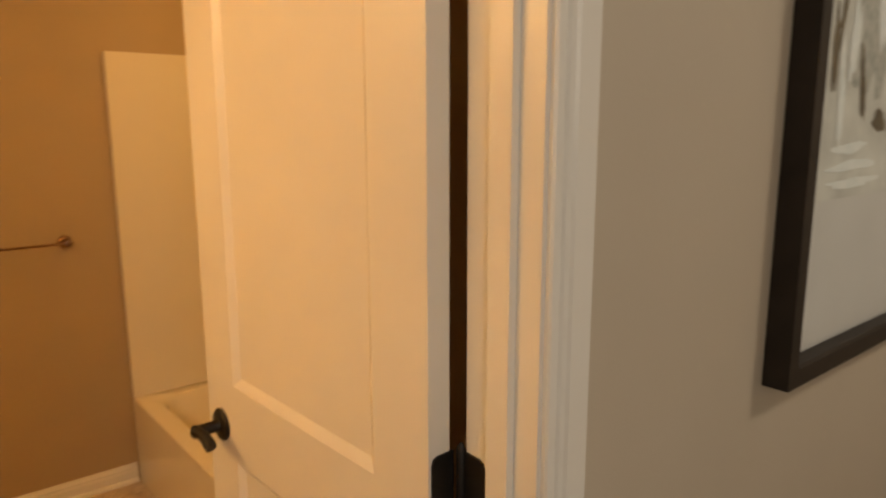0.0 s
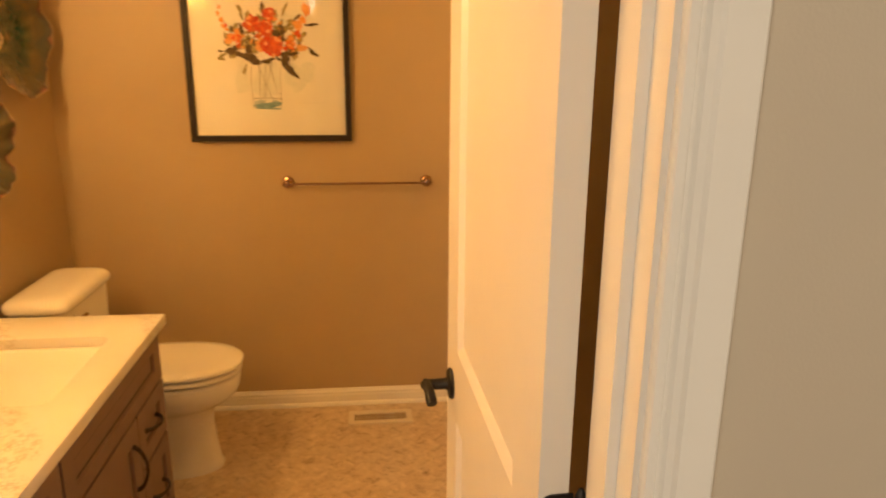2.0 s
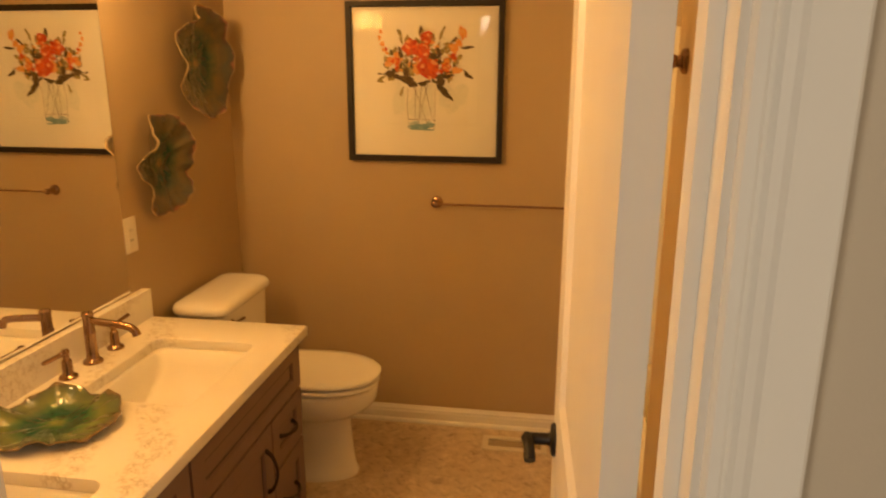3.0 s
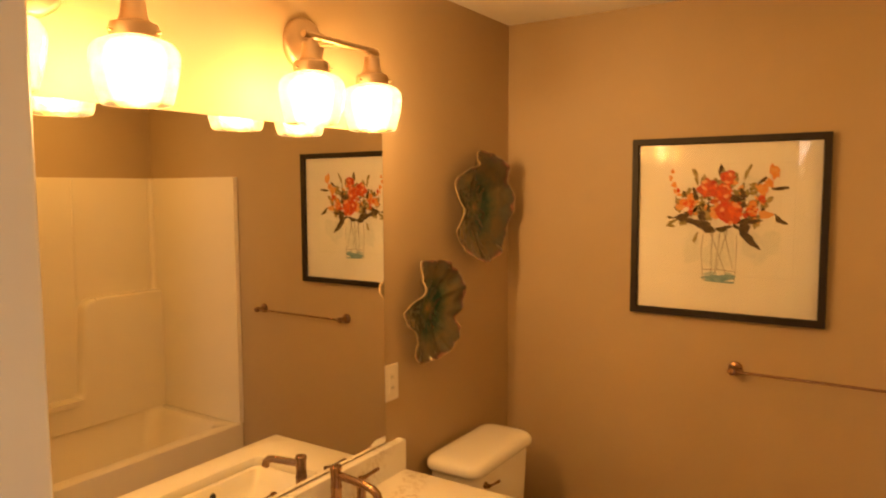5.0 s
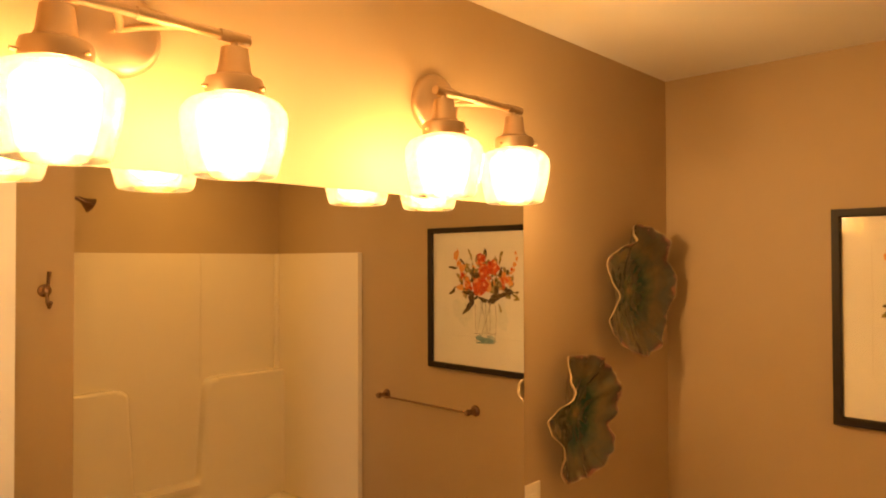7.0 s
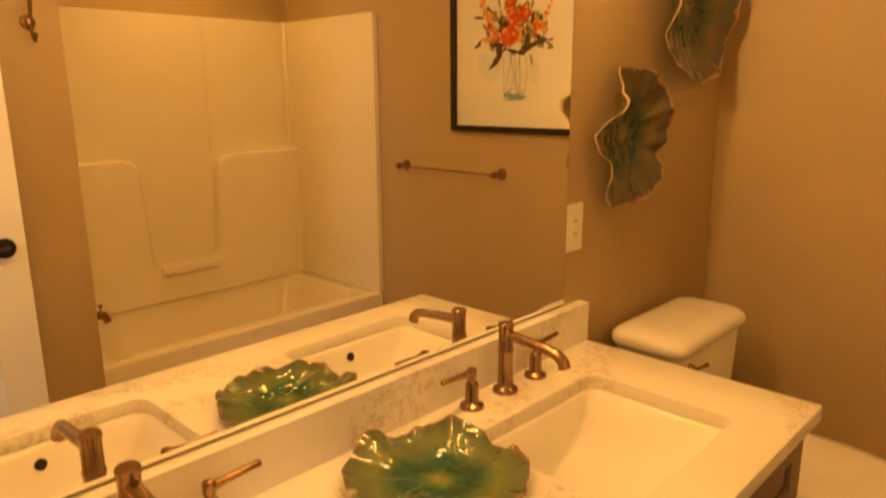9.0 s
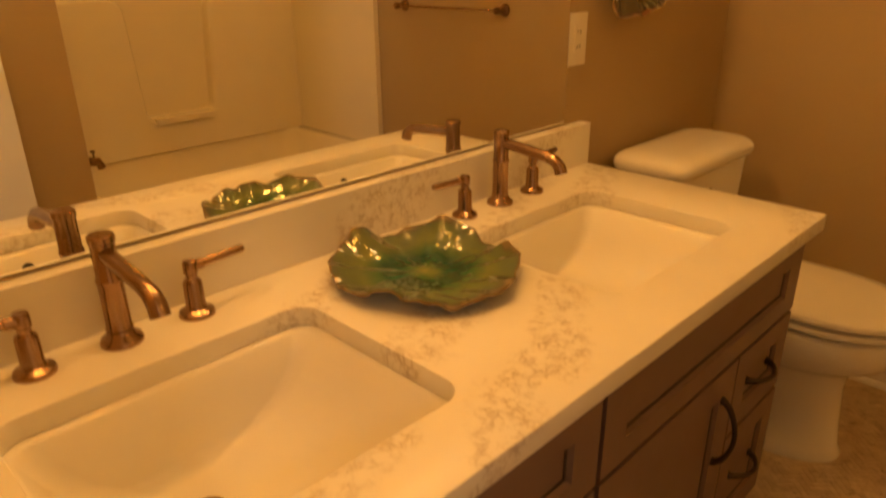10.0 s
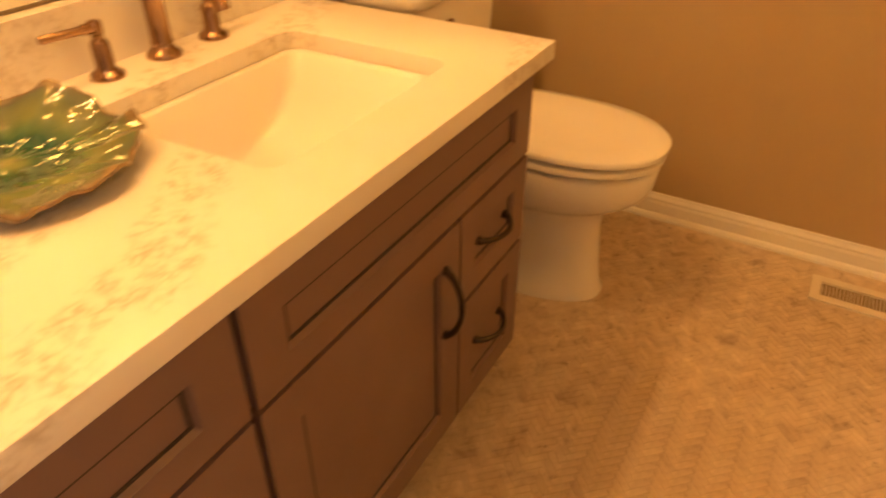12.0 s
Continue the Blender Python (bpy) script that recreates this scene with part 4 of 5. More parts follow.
for y, z, ry, rz, deep, seed, crests in ((2.955, 1.668, 0.208, 0.216, 0.058, 11, UPPER), (2.622, 1.312, 0.172, 0.178, 0.050, 23, LOWER)):
    lf = mesh_ob("leaf_plaque", leaf_mesh(ry, rz, deep, crests, seed, ripple=0.009), PLAQUE, 60)
    hang = Matrix(((0, 0, 1, 0), (1, 0, 0, 0), (0, 1, 0, 0), (0, 0, 0, 1)))
    lo = min(v.co.z for v in lf.data.vertices)
    lf.matrix_world = pose(WEST + 0.002 - lo, y, z) @ hang
    top = max(lf.data.vertices, key=lambda v: v.co.y - abs(v.co.x - 0.05) - 9 * (v.co.z > 0.03)).co
    loop = tube([(0.0, 0.0, 0.0), (0.012, 0.004, 0.012), (0.014, 0.010, 0.030), (0.010, 0.004, 0.036)], 0.004, 8)
    hanger = mesh_ob("hanger", loop, BLACK)
    hanger.matrix_world, hanger.parent = Matrix.Translation((WEST + 0.006, y + top.x, z + top.y - 0.026)), lf
    hanger.matrix_parent_inverse = lf.matrix_world.inverted()
    tagged(lf, "green brown ceramic lotus leaf dish hung on the wall", "wall decoration", "wall leaves")

# ---- framed prints ----
def paint(name, a, b, rough=0.8):
    return mat(name, a, rough, scale=60, second=b)


INK = {"red": paint("red_paint", (0.60, 0.045, 0.02), (0.50, 0.13, 0.04)), "orange": paint("orange_paint", (0.70, 0.24, 0.05), (0.74, 0.44, 0.17)),
       "green": paint("olive_paint", (0.17, 0.14, 0.04), (0.42, 0.34, 0.15)), "dark": paint("dark_green_paint", (0.045, 0.035, 0.02), (0.16, 0.12, 0.06)),
       "blue": paint("blue_wash", (0.30, 0.42, 0.44), (0.52, 0.58, 0.55)), "wash": paint("pale_wash", (0.66, 0.67, 0.60), (0.76, 0.74, 0.66)),
       "deep": paint("deep_red_paint", (0.40, 0.018, 0.012), (0.52, 0.05, 0.02)), "flame": paint("flame_orange_paint", (0.72, 0.16, 0.035), (0.66, 0.09, 0.03)), "pale": paint("pale_orange_paint", (0.78, 0.42, 0.20), (0.74, 0.30, 0.10)),
       "umber": paint("umber_paint", (0.05, 0.032, 0.018), (0.13, 0.085, 0.04)), "teal": paint("teal_wash", (0.12, 0.26, 0.30), (0.30, 0.42, 0.43)),
       "line": paint("pencil_line", (0.16, 0.13, 0.10), (0.28, 0.23, 0.18)), "grey": paint("grey_wash", (0.30, 0.32, 0.29), (0.50, 0.50, 0.46))}


LAYER = itertools.count()


def blot(bm, rnd, u, v, a, b, turn, lift, place, n=26):
    lift += (next(LAYER) % 30) * 6e-6
    ph = [rnd.uniform(0, 6.28) for _ in range(4)]
    vs = []
    for i in range(n):
        t = 2 * math.pi * i / n
        k = 1 + 0.16 * math.sin(2 * t + ph[0]) + 0.13 * math.sin(3 * t + ph[1]) + 0.10 * math.sin(5 * t + ph[2]) + 0.07 * math.sin(8 * t + ph[3])
        p, q = a * k * math.cos(t), b * k * math.sin(t)
        c, s = math.cos(turn), math.sin(turn)
        vs.append(bm.verts.new(place(u + p * c - q * s, v + p * s + q * c, lift)))
    bm.faces.new(vs)


def stroke(bm, pts, w0, w1, lift, place):
    left, right = [], []
    for i, (u, v) in enumerate(pts):
        a, b = pts[max(i - 1, 0)], pts[min(i + 1, len(pts) - 1)]
        d = math.hypot(b[0] - a[0], b[1] - a[1]) or 1
        nu, nv, w = -(b[1] - a[1]) / d, (b[0] - a[0]) / d, (w0 + (w1 - w0) * i / max(len(pts) - 1, 1)) / 2
        left.append(bm.verts.new(place(u + nu * w, v + nv * w, lift)))
        right.append(bm.verts.new(place(u - nu * w, v - nv * w, lift)))
    for i in range(len(pts) - 1):
        bm.faces.new((left[i], left[i + 1], right[i + 1], right[i]))


def picture_frame(parent, w, h, bar, deep, place):
    bm = bmesh.new()
    prof = [(0.0, 0.0), (0.0, deep), (bar * 0.85, deep), (bar, deep - 0.004), (bar, 0.0)]
    for k in range(4):
        size = w if k % 2 == 0 else h
        def at(s, e, d, k=k):
            u, v = ((s, e), (w - e, s), (w - s, h - e), (e, h - s))[k]
            return place(u, v, d)
        loft(bm, [[at(e, e, d) for e, d in prof], [at(size - e, e, d) for e, d in prof]])
    bmesh.ops.remove_doubles(bm, verts=bm.verts, dist=1e-5)
    part("frame", bm, FRAME, parent, smooth=20)


def sheet(parent, name, u0, v0, u1, v1, d, place, material, label=""):
    bm = bmesh.new()
    vs = [[bm.verts.new(place(u, v, e)) for u, v in ((u0, v0), (u1, v0), (u1, v1), (u0, v1))] for e in (d - 0.002, d)]
    for k in range(4):
        bm.faces.new((vs[0][k], vs[0][(k + 1) % 4], vs[1][(k + 1) % 4], vs[1][k]))
    bm.faces.new(vs[0])
    bm.faces.new(vs[1])
    return part(name, bm, material, parent, label, smooth=0)


def pane(parent, u0, v0, u1, v1, d, place):
    """A single sheet of glass whose front looks along place's third direction."""
    bm = bmesh.new()
    f = bm.faces.new([bm.verts.new(place(u, v, d)) for u, v in ((u0, v0), (u1, v0), (u1, v1), (u0, v1))])
    f.normal_update()
    if f.normal.dot(Vector(place(0, 0, 1)) - Vector(place(0, 0, 0))) < 0:
        f.normal_flip()
    me = bpy.data.meshes.new("glass")
    bm.to_mesh(me)
    bm.free()
    me.materials.append(PANE)
    ob = new("glass", me)
    ob.parent, ob.matrix_parent_inverse, ob.visible_shadow = parent, Matrix.Translation(-parent.location), False
    return tagged(ob, "clear picture glass")


AX0, AX1, AZ0, AZ1 = 0.538, 1.210, 1.260, 1.926
art = thing("framed_print", "black framed watercolour of red and orange flowers", "picture", ((AX0 + AX1) / 2, FAR, AZ0))
on_far = lambda u, v, d: (AX0 + u, FAR - 0.001 - d, AZ0 + v)
AW, AH, AB = AX1 - AX0, AZ1 - AZ0, 0.025
picture_frame(art, AW, AH, AB, 0.026, on_far)
sheet(art, "paper", AB - 0.002, AB - 0.002, AW - AB + 0.002, AH - AB + 0.002, 0.008, on_far, PAPER)
# picture coordinates: 0..1 from the inner lower left corner
iw, ih = AW - 2 * AB, AH - 2 * AB
pic = lambda u, v, d: on_far(AB + u * iw, AB + v * ih, 0.0083 + d)
rnd = random.Random(3)
bm = bmesh.new()
for a, b in (((0.13, 0.22), (0.13, 0.88)), ((0.13, 0.88), (0.87, 0.88)), ((0.13, 0.22), (0.87, 0.22)), ((0.87, 0.22), (0.87, 0.88))):
    stroke(bm, [a, b], 0.003, 0.003, 0.0, pic)
part("plate_mark", bm, mat("plate_mark", (0.70, 0.67, 0.59), 0.8), art, smooth=0)
bm = bmesh.new()
for u, v, a, b in ((0.32, 0.38, 0.05, 0.10), (0.70, 0.40, 0.09, 0.10), (0.30, 0.70, 0.05, 0.06), (0.64, 0.74, 0.06, 0.06), (0.48, 0.36, 0.09, 0.12)):
    bm = bmesh.new()
    blot(bm, rnd, u, v, a, b, rnd.uniform(-0.4, 0.4), 0.0001, pic)
    part("pale_wash", bm, INK["wash"], art, smooth=0)
bm = bmesh.new()
for u, v, a, b in ((0.475, 0.205, 0.088, 0.018), (0.43, 0.225, 0.04, 0.014), (0.53, 0.215, 0.04, 0.02), (0.46, 0.195, 0.06, 0.010)):
    bm = bmesh.new()
    blot(bm, rnd, u, v, a, b, 0.0, 0.0002, pic)
    part("vase_water", bm, INK["blue"], art, smooth=0)
bm = bmesh.new()
stroke(bm, [(0.385, 0.46), (0.375, 0.36), (0.39, 0.19)], 0.004, 0.003, 0.0003, pic)
stroke(bm, [(0.572, 0.46), (0.572, 0.34), (0.565, 0.185)], 0.003, 0.003, 0.0003, pic)
stroke(bm, [(0.39, 0.188), (0.48, 0.180), (0.565, 0.183)], 0.004, 0.004, 0.0003, pic)
stroke(bm, [(0.385, 0.25), (0.48, 0.255), (0.585, 0.245)], 0.004, 0.003, 0.0003, pic)
for u0, u1, v1 in ((0.42, 0.53, 0.20), (0.48, 0.45, 0.20), (0.44, 0.435, 0.22), (0.50, 0.555, 0.26), (0.52, 0.46, 0.24)):
    stroke(bm, [(u0, 0.49), ((u0 + u1) / 2 + rnd.uniform(-0.01, 0.01), (0.49 + v1) / 2), (u1, v1)], 0.0045, 0.0022, 0.00035, pic)
part("vase_lines", bm, INK["line"], art, smooth=0)
bm = bmesh.new()
for k in range(115):
    t, r = rnd.uniform(-0.2, math.pi + 0.2), rnd.uniform(0.04, 0.25)
    blot(bm, rnd, 0.475 + 1.15 * r * math.cos(t), 0.56 + 1.05 * r * math.sin(t), rnd.uniform(0.014, 0.036), rnd.uniform(0.007, 0.018), rnd.uniform(0, 3.1), 0.0004, pic)
for u, v, tu, le in ((0.33, 0.83, 2.0, 0.035), (0.34, 0.79, 1.9, 0.03), (0.62, 0.83, 1.2, 0.045), (0.49, 0.83, 1.7, 0.03), (0.20, 0.53, 0.5, 0.04), (0.34, 0.44, 1.2, 0.03)):
    blot(bm, rnd, u, v, le, 0.011, tu, 0.0004, pic)
part("olive_leaves", bm, INK["green"], art, smooth=0)
bm = bmesh.new()
for k in range(34):
    t, rr = rnd.uniform(0.0, math.pi), rnd.uniform(0.05, 0.24)
    blot(bm, rnd, 0.475 + 1.2 * rr * math.cos(t), 0.55 + rr * math.sin(t), rnd.uniform(0.008, 0.024), rnd.uniform(0.004, 0.010), t + rnd.uniform(-0.5, 0.5), 0.00055, pic)
for u, v, a, b, tu in ((0.245, 0.565, 0.04, 0.018, 0.3), (0.19, 0.56, 0.025, 0.010, -0.1), (0.36, 0.515, 0.06, 0.02, -0.6), (0.40, 0.50, 0.03, 0.02, 0.4), (0.60, 0.545, 0.05, 0.022, 0.2), (0.64, 0.45, 0.055, 0.020, -0.8), (0.79, 0.565, 0.035, 0.013, -0.7),
                       (0.78, 0.735, 0.045, 0.010, 0.15), (0.56, 0.68, 0.03, 0.02, 0.9), (0.47, 0.84, 0.022, 0.012, 1.5), (0.57, 0.51, 0.03, 0.015, -0.4), (0.49, 0.49, 0.04, 0.012, 0.1), (0.37, 0.59, 0.022, 0.014, 0.2)):
    blot(bm, rnd, u, v, a * 0.85, b * 0.7, tu, 0.0006, pic)
for k in range(7):
    blot(bm, rnd, rnd.uniform(0.33, 0.63), rnd.uniform(0.50, 0.68), rnd.uniform(0.006, 0.016), rnd.uniform(0.004, 0.010), rnd.uniform(0, 3), 0.0006, pic)
part("dark_leaves", bm, INK["dark"], art, smooth=0)
bm = bmesh.new()
for u, v, a, b in ((0.26, 0.64, 0.032, 0.032), (0.31, 0.665, 0.04, 0.04), (0.45, 0.59, 0.035, 0.035), (0.65, 0.62, 0.03, 0.042), (0.72, 0.585, 0.032, 0.026), (0.70, 0.73, 0.03, 0.035), (0.76, 0.83, 0.022, 0.048), (0.735, 0.765, 0.02, 0.03), (0.21, 0.76, 0.014, 0.02),
                   (0.19, 0.80, 0.012, 0.016), (0.22, 0.72, 0.014, 0.014), (0.24, 0.70, 0.012, 0.012), (0.20, 0.84, 0.012, 0.012), (0.55, 0.77, 0.018, 0.016), (0.67, 0.55, 0.02, 0.018)):
    blot(bm, rnd, u, v, a, b, rnd.uniform(-0.3, 0.3), 0.0008, pic)
for k in range(20):
    t, rr = rnd.uniform(0.0, math.pi), rnd.uniform(0.02, 0.25)
    blot(bm, rnd, 0.475 + 1.15 * rr * math.cos(t), 0.57 + rr * math.sin(t), rnd.uniform(0.008, 0.020), rnd.uniform(0.008, 0.018), rnd.uniform(0, 3), 0.0008, pic)
part("orange_blossoms", bm, INK["orange"], art, smooth=0)
bm = bmesh.new()
for u, v, a, b in ((0.41, 0.735, 0.056, 0.058), (0.49, 0.705, 0.054, 0.050), (0.515, 0.80, 0.046, 0.036), (0.53, 0.595, 0.064, 0.072), (0.50, 0.64, 0.03, 0.03), (0.70, 0.675, 0.02, 0.022), (0.31, 0.595, 0.018, 0.016), (0.235, 0.725, 0.012, 0.012)):
    blot(bm, rnd, u, v, a, b, rnd.uniform(-0.4, 0.4), 0.0010, pic)
for k in range(12):
    blot(bm, rnd, rnd.uniform(0.36, 0.62), rnd.uniform(0.55, 0.82), rnd.uniform(0.008, 0.022), rnd.uniform(0.006, 0.016), rnd.uniform(0, 3), 0.0010, pic)
part("red_blossoms", bm, INK["red"], art, smooth=0)
BLOOMS = ((0.41, 0.745, 0.050), (0.49, 0.715, 0.048), (0.517, 0.80, 0.040), (0.53, 0.59, 0.066), (0.30, 0.65, 0.040), (0.65, 0.60, 0.034))
for name, ink, count, lift in (("deep_petals", "deep", 7, 0.0012), ("flame_petals", "flame", 8, 0.0014), ("pale_petals", "pale", 3, 0.0016)):
    bm = bmesh.new()
    for u, v, r in BLOOMS:
        for k in range(count):
            t, q = rnd.uniform(0, 6.28), r * rnd.uniform(0.2, 0.95)
            blot(bm, rnd, u + q * math.cos(t), v + q * math.sin(t), r * rnd.uniform(0.16, 0.42), r * rnd.uniform(0.08, 0.22), t + rnd.uniform(0.8, 2.2), lift, pic)
    tagged(part(name, bm, INK[ink], art, smooth=0), kind="stuff")
bm = bmesh.new()
for u, v, a, b, tu in ((0.39, 0.515, 0.055, 0.028, -0.3), (0.42, 0.49, 0.035, 0.018, 0.2), (0.61, 0.505, 0.030, 0.040, 0.3), (0.645, 0.43, 0.055, 0.020, -0.7), (0.62, 0.46, 0.04, 0.02, -0.9), (0.265, 0.565, 0.036, 0.022, 0.1), (0.31, 0.54, 0.04, 0.016, -0.5),
                       (0.80, 0.55, 0.032, 0.014, -0.6), (0.557, 0.68, 0.040, 0.018, -0.3), (0.60, 0.70, 0.018, 0.03, 0.2), (0.375, 0.57, 0.022, 0.030, 0.3), (0.80, 0.735, 0.042, 0.009, 0.1), (0.70, 0.78, 0.04, 0.008, 0.7), (0.476, 0.855, 0.010, 0.026, 0.0),
                       (0.66, 0.545, 0.045, 0.012, 0.1), (0.50, 0.505, 0.045, 0.010, 0.2), (0.335, 0.70, 0.016, 0.035, 0.2), (0.60, 0.64, 0.022, 0.016, 0.0)):
    blot(bm, rnd, u, v, a, b, tu, 0.0011, pic)
part("shadow_leaves", bm, INK["umber"], art, smooth=0)
bm = bmesh.new()
blot(bm, rnd, 0.485, 0.205, 0.082, 0.020, 0.0, 0.0005, pic)
stroke(bm, [(0.40, 0.186), (0.485, 0.182), (0.565, 0.180)], 0.010, 0.010, 0.0006, pic)
part("deep_water", bm, INK["teal"], art, smooth=0)
pane(art, AB - 0.001, AB - 0.001, AW - AB + 0.001, AH - AB + 0.001, 0.0145, on_far)

HX0, HZ0, HWID, HHI, HB = 2.05, 1.12, 0.74, 0.92, 0.036
hall_art = thing("framed_print", "black framed abstract print in grey and green on the hall wall", "picture", (HX0 + HWID / 2, HALL, HZ0))
on_hall = lambda u, v, d: (HX0 + u, HALL - 0.001 - d, HZ0 + v)
picture_frame(hall_art, HWID, HHI, HB, 0.042, on_hall)
sheet(hall_art, "paper", HB - 0.002, HB - 0.002, HWID - HB + 0.002, HHI - HB + 0.002, 0.012, on_hall, mat("grey_mat_board", (0.62, 0.62, 0.60), 0.85, vary=0.05, scale=6))
sheet(hall_art, "print", 0.105, 0.29, HWID - 0.105, HHI - 0.16, 0.0124, on_hall, mat("pale_print", (0.60, 0.61, 0.57), 0.8, vary=0.22, scale=14), "pale grey abstract print")
bm = bmesh.new()
for k in range(16):
    blot(bm, rnd, rnd.uniform(0.18, 0.58), rnd.uniform(0.36, 0.72), rnd.uniform(0.015, 0.05), rnd.uniform(0.03, 0.09), rnd.uniform(-0.4, 0.4), 0.0127, on_hall)
part("grey_shapes", bm, INK["grey"], hall_art, smooth=0)
bm = bmesh.new()
for u, v, a, b, tu in ((0.128, 0.53, 0.011, 0.075, 0.05), (0.150, 0.60, 0.009, 0.06, -0.2), (0.34, 0.42, 0.03, 0.02, 0.1), (0.42, 0.56, 0.02, 0.08, 0.1), (0.25, 0.48, 0.012, 0.06, 0.3)):
    blot(bm, rnd, u, v, a, b, tu, 0.0131, on_hall)
part("dark_shapes", bm, INK["dark"], hall_art, smooth=0)
bm = bmesh.new()
for u, v, a, b, tu in ((0.165, 0.46, 0.012, 0.09, 0.05), (0.20, 0.55, 0.016, 0.07, -0.1), (0.24, 0.345, 0.09, 0.010, 0.05), (0.25, 0.315, 0.10, 0.009, 0.0), (0.22, 0.375, 0.07, 0.009, 0.1), (0.31, 0.62, 0.02, 0.09, 0.2)):
    blot(bm, rnd, u, v, a, b, tu, 0.0133, on_hall)
part("white_strokes", bm, paint("white_paint_strokes", (0.80, 0.82, 0.80), (0.66, 0.72, 0.72)), hall_art, smooth=0)
pane(hall_art, HB - 0.001, HB - 0.001, HWID - HB + 0.001, HHI - HB + 0.001, 0.020, on_hall)

# ---- towel bar, robe hook ----
def post(parent, name, p, out, length, r=0.026):
    m = Matrix.Translation(p) @ Vector(out).to_track_quat("Z", "Y").to_matrix().to_4x4()
    return part(name, lathe([(r, 0), (r, 0.004), (r * 0.92, 0.009), (r * 0.55, 0.013), (r * 0.40, 0.020), (r * 0.36, length * 0.62), (r * 0.52, length * 0.72), (r * 0.58, length), (r * 0.46, length + 0.008), (0.001, length + 0.011)], 24, m), BRONZE, parent)


bar = thing("towel_bar", "brushed bronze towel bar on two round posts", "towel bar", (1.23, FAR, 1.08))
for x in (0.928, 1.533):
    post(bar, "post", (x, FAR - 0.0005, 1.08), (0, -1, 0), 0.058)
part("rail", tube([(0.908, FAR - 0.056, 1.08), (1.553, FAR - 0.056, 1.08)], 0.0052, 14), BRONZE, bar)
hook = thing("robe_hook", "brushed bronze double robe hook on the wall", "robe hook", (BEHIND, 1.69, 1.66))
post(hook, "base", (BEHIND - 0.0005, 1.69, 1.665), (-1, 0, 0), 0.03, 0.024)
part("hook_arm", tube([(BEHIND - 0.028, 1.69, 1.66), (BEHIND - 0.042, 1.69, 1.69), (BEHIND - 0.055, 1.69, 1.735)], 0.006, 12, taper=[1, 1, 1.25]), BRONZE, hook)
part("hook_arm", tube([(BEHIND - 0.028, 1.69, 1.665), (BEHIND - 0.036, 1.69, 1.62), (BEHIND - 0.055, 1.69, 1.605), (BEHIND - 0.072, 1.69, 1.625)], 0.006, 12, taper=[1, 1, 1, 1.25]), BRONZE, hook)

# ---- outlet ----
OY0, OZ0 = 2.380, 1.030
outlet = thing("wall_outlet", "ivory plastic wall outlet with cover plate", "outlet", (0.0, OY0 + 0.035, OZ0))
part("cover_plate", soft_box(0.0005, 0.0065, OY0, OY0 + 0.070, OZ0, OZ0 + 0.122, r=0.003, s=3), PLASTIC, outlet)
ins = part("receptacle", soft_box(0.0066, 0.0090, OY0 + 0.0185, OY0 + 0.0515, OZ0 + 0.027, OZ0 + 0.095, r=0.002), PLASTIC, outlet)
for dz in (0.040, 0.074):
    for dy in (0.029, 0.040):
        # slots are thin boxes with their inner shade as colour
        part("slot", boxes((0.0091, 0.0094, OY0 + dy - 0.0012, OY0 + dy + 0.0012, OZ0 + dz, OZ0 + dz + 0.009)), HOLE_SHADE, ins, smooth=0)
for dz in (0.0565, 0.0625):
    part("test_button", soft_box(0.0091, 0.0104, OY0 + 0.029, OY0 + 0.041, OZ0 + dz - 0.002, OZ0 + dz + 0.002, r=0.0006, s=1), PLASTIC, ins)
for dz in (0.012, 0.110):
    m = Matrix.Translation((0.0066, OY0 + 0.035, OZ0 + dz)) @ pose(0, 0, 0, 0, 90, 0)
    part("screw", lathe([(0.0033, 0), (0.0028, 0.001), (0.0005, 0.0012)], 12, m), PLASTIC, outlet)
outlet.location.x = WEST

# ---- floor register ----
VX0, VX1, VY0, VY1 = 1.163, 1.455, 3.052, 3.170
vent = thing("floor_register", "cream metal floor register with narrow vanes", "floor vent", ((VX0 + VX1) / 2, (VY0 + VY1) / 2, 0))
fr = bmesh.new()
e = 0.026
for d in ((VX0, VX1, VY0, VY0 + e), (VX0, VX1, VY1 - e, VY1), (VX0, VX0 + e, VY0 + e, VY1 - e), (VX1 - e, VX1, VY0 + e, VY1 - e)):
    box(fr, *d, 0.0005, 0.007)
bmesh.ops.remove_doubles(fr, verts=fr.verts, dist=1e-6)
part("rim", fr, VENTM, vent, smooth=0)
# flat brown sheet below the vanes in place of an open duct
part("duct", boxes((VX0 + e, VX1 - e, VY0 + e, VY1 - e, 0.0003, 0.0009)), DUCT, vent, "flat brown sheet in place of the duct opening", smooth=0)
count = 27
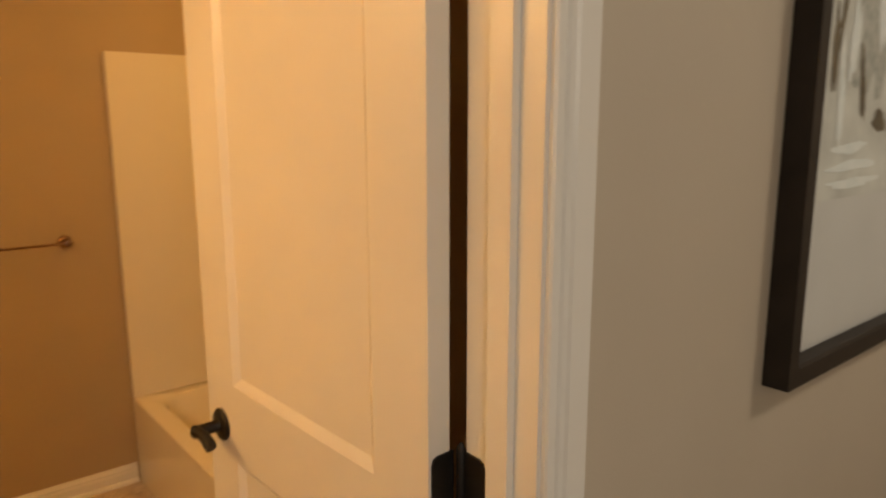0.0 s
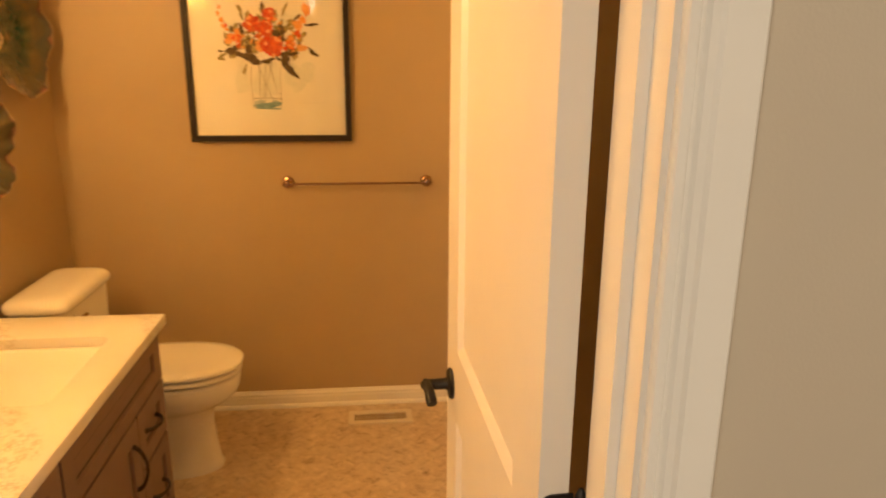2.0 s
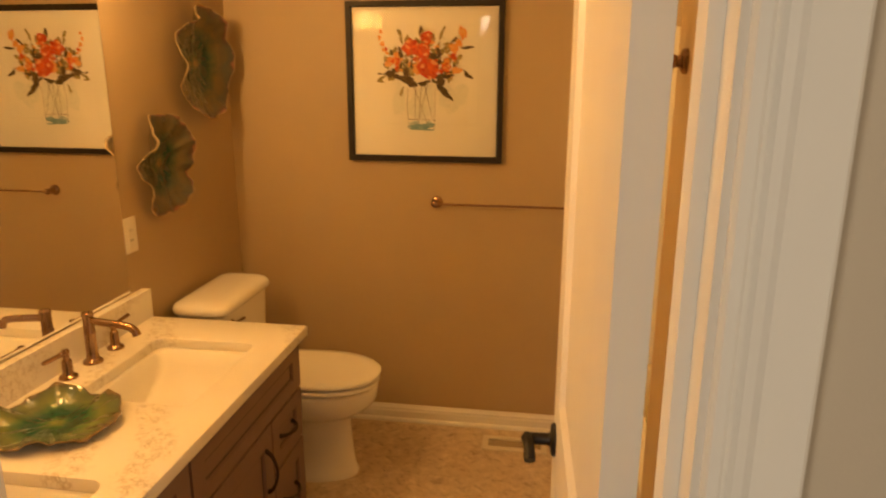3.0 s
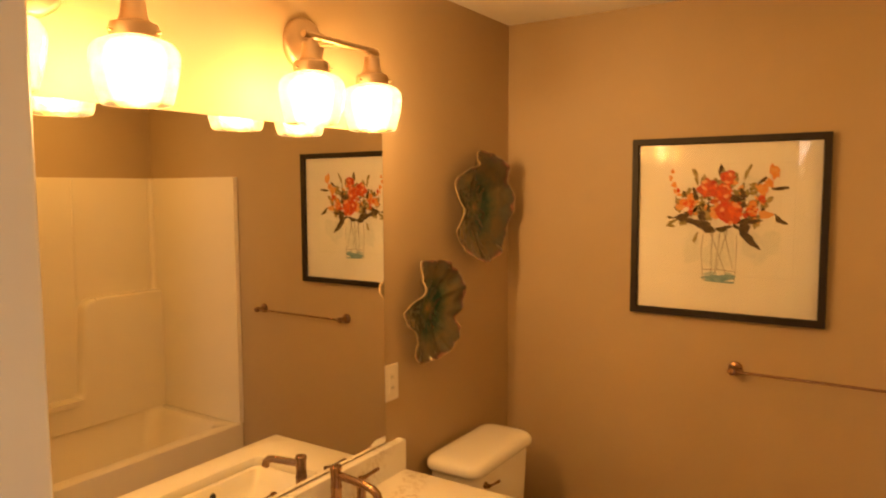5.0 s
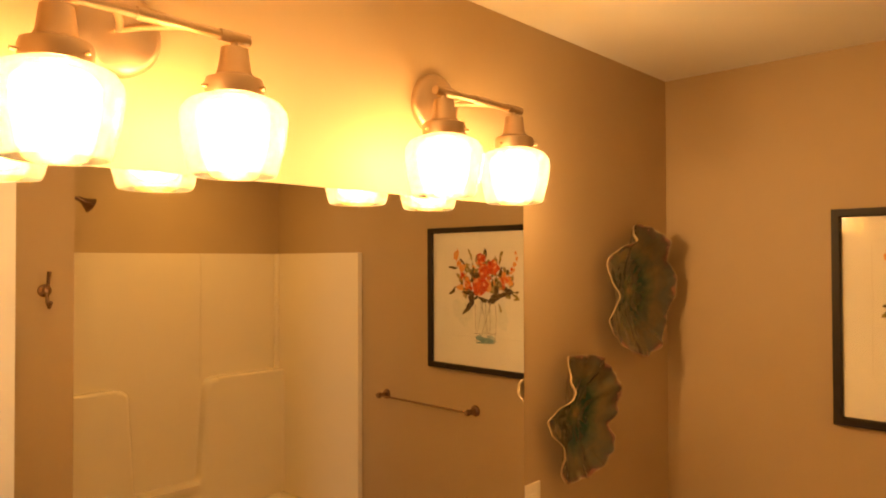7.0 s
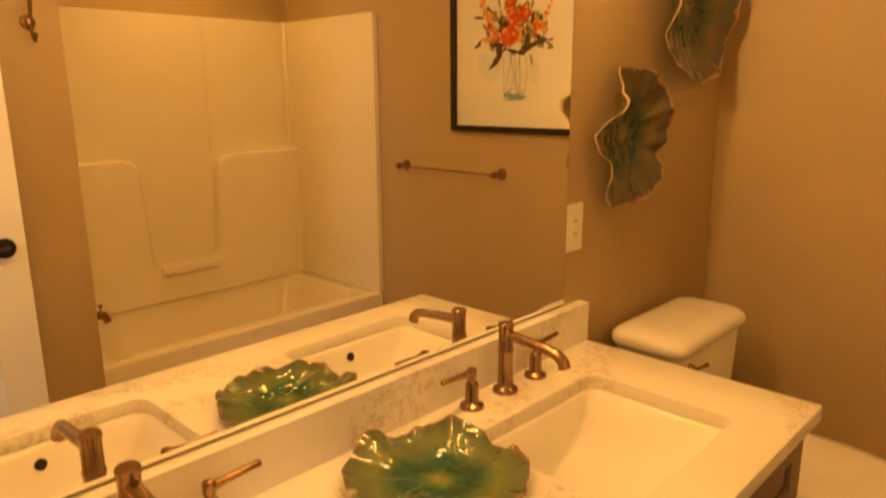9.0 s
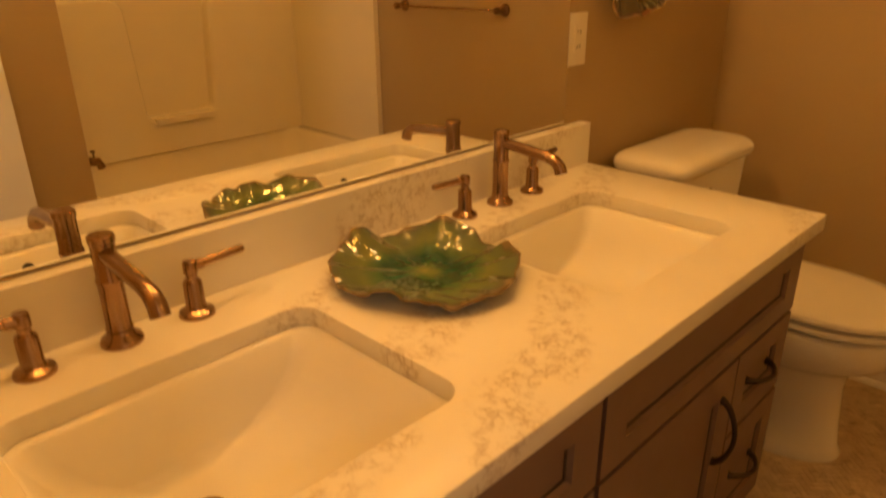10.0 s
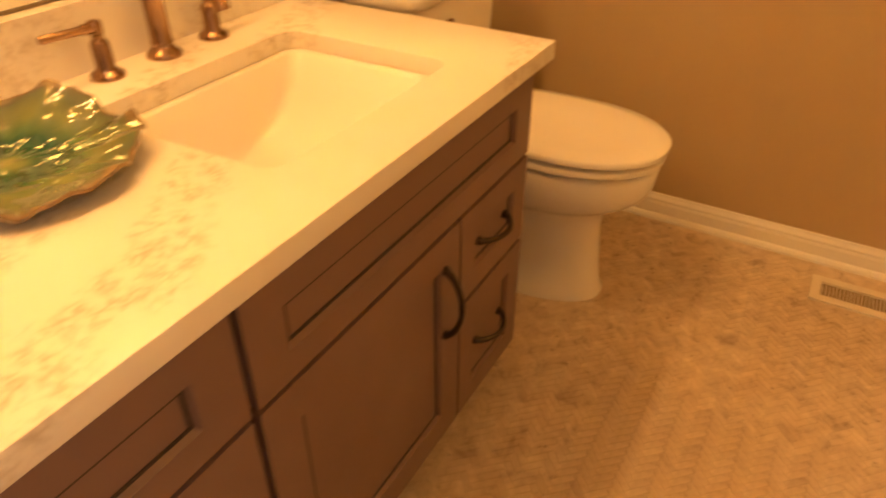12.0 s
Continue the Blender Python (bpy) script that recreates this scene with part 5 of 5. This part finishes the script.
for k in range(count):
    x = VX0 + e + (k + 0.5) * (VX1 - VX0 - 2 * e) / count
    bm = bmesh.new()
    box(bm, x - 0.0011, x + 0.0011, VY0 + e, VY1 - e, 0.001, 0.0055)
    part("vane", bm, VENTM, vent, smooth=0)

# ---- herringbone chips of the bathroom floor ----
CHIP_L, CHIP_W = 0.048, 0.016


def chip_shape(gap=0.0002):
    """A flat chip with slightly eased edges, centred on its own origin."""
    a, b = CHIP_L / 2 - gap, CHIP_W / 2 - gap
    low = [(-a, -b, -0.0007), (a, -b, -0.0007), (a, b, -0.0007), (-a, b, -0.0007)]
    top = [(x * (1 - 0.0003 / a), y * (1 - 0.0003 / b), 0.0) for x, y, _ in low]
    return low + top, [(4, 5, 6, 7)] + [(k, (k + 1) % 4, 4 + (k + 1) % 4, 4 + k) for k in range(4)]


def chip_places():
    """Herringbone of three-to-one chips, turned 45 degrees to the walls: (x, y, turn)."""
    turn = Matrix.Rotation(radians(45), 2)
    for i in range(-230, 230):
        for j in range(-42, 42):
            u, v = i * CHIP_W + j * CHIP_L, i * CHIP_W - j * CHIP_L
            for du, dv, quarter in ((CHIP_L / 2, CHIP_W / 2, 0), (CHIP_W / 2, CHIP_W + CHIP_L / 2, 90)):
                p = turn @ Vector((u + du, v + dv))
                x, y = p.x + 1.0, p.y + 2.0
                if 0.47 < x < TUB_X - 0.04 and NEAR + 0.04 < y < FAR - 0.05 or 0.05 < x < 0.5 and VAN1 + 0.04 < y < FAR - 0.05:
                    yield x, y, 45 + quarter


corners, quads = chip_shape()
chip_mesh = bpy.data.meshes.new("chip")
chip_mesh.from_pydata(corners, [], quads)
chip_mesh.materials.append(VINYL)
verts, faces, singles = [], [], 0
for x, y, deg in chip_places():
    at = pose(x, y, 0.0, 0, 0, deg)
    if singles < 300 and 0.80 < x < 1.30 and 2.05 < y < 2.85:
        one = new("chip", chip_mesh)
        one.matrix_world, one.parent = at, bath_floor
        singles += 1
    else:
        n = len(verts)
        verts += [at @ Vector(c) for c in corners]
        faces += [tuple(n + k for k in q) for q in quads]
me = bpy.data.meshes.new("chips")
me.from_pydata(verts, [], faces)
me.materials.append(VINYL)
rest = tagged(new("chips", me), kind="stuff")
rest.parent = bath_floor
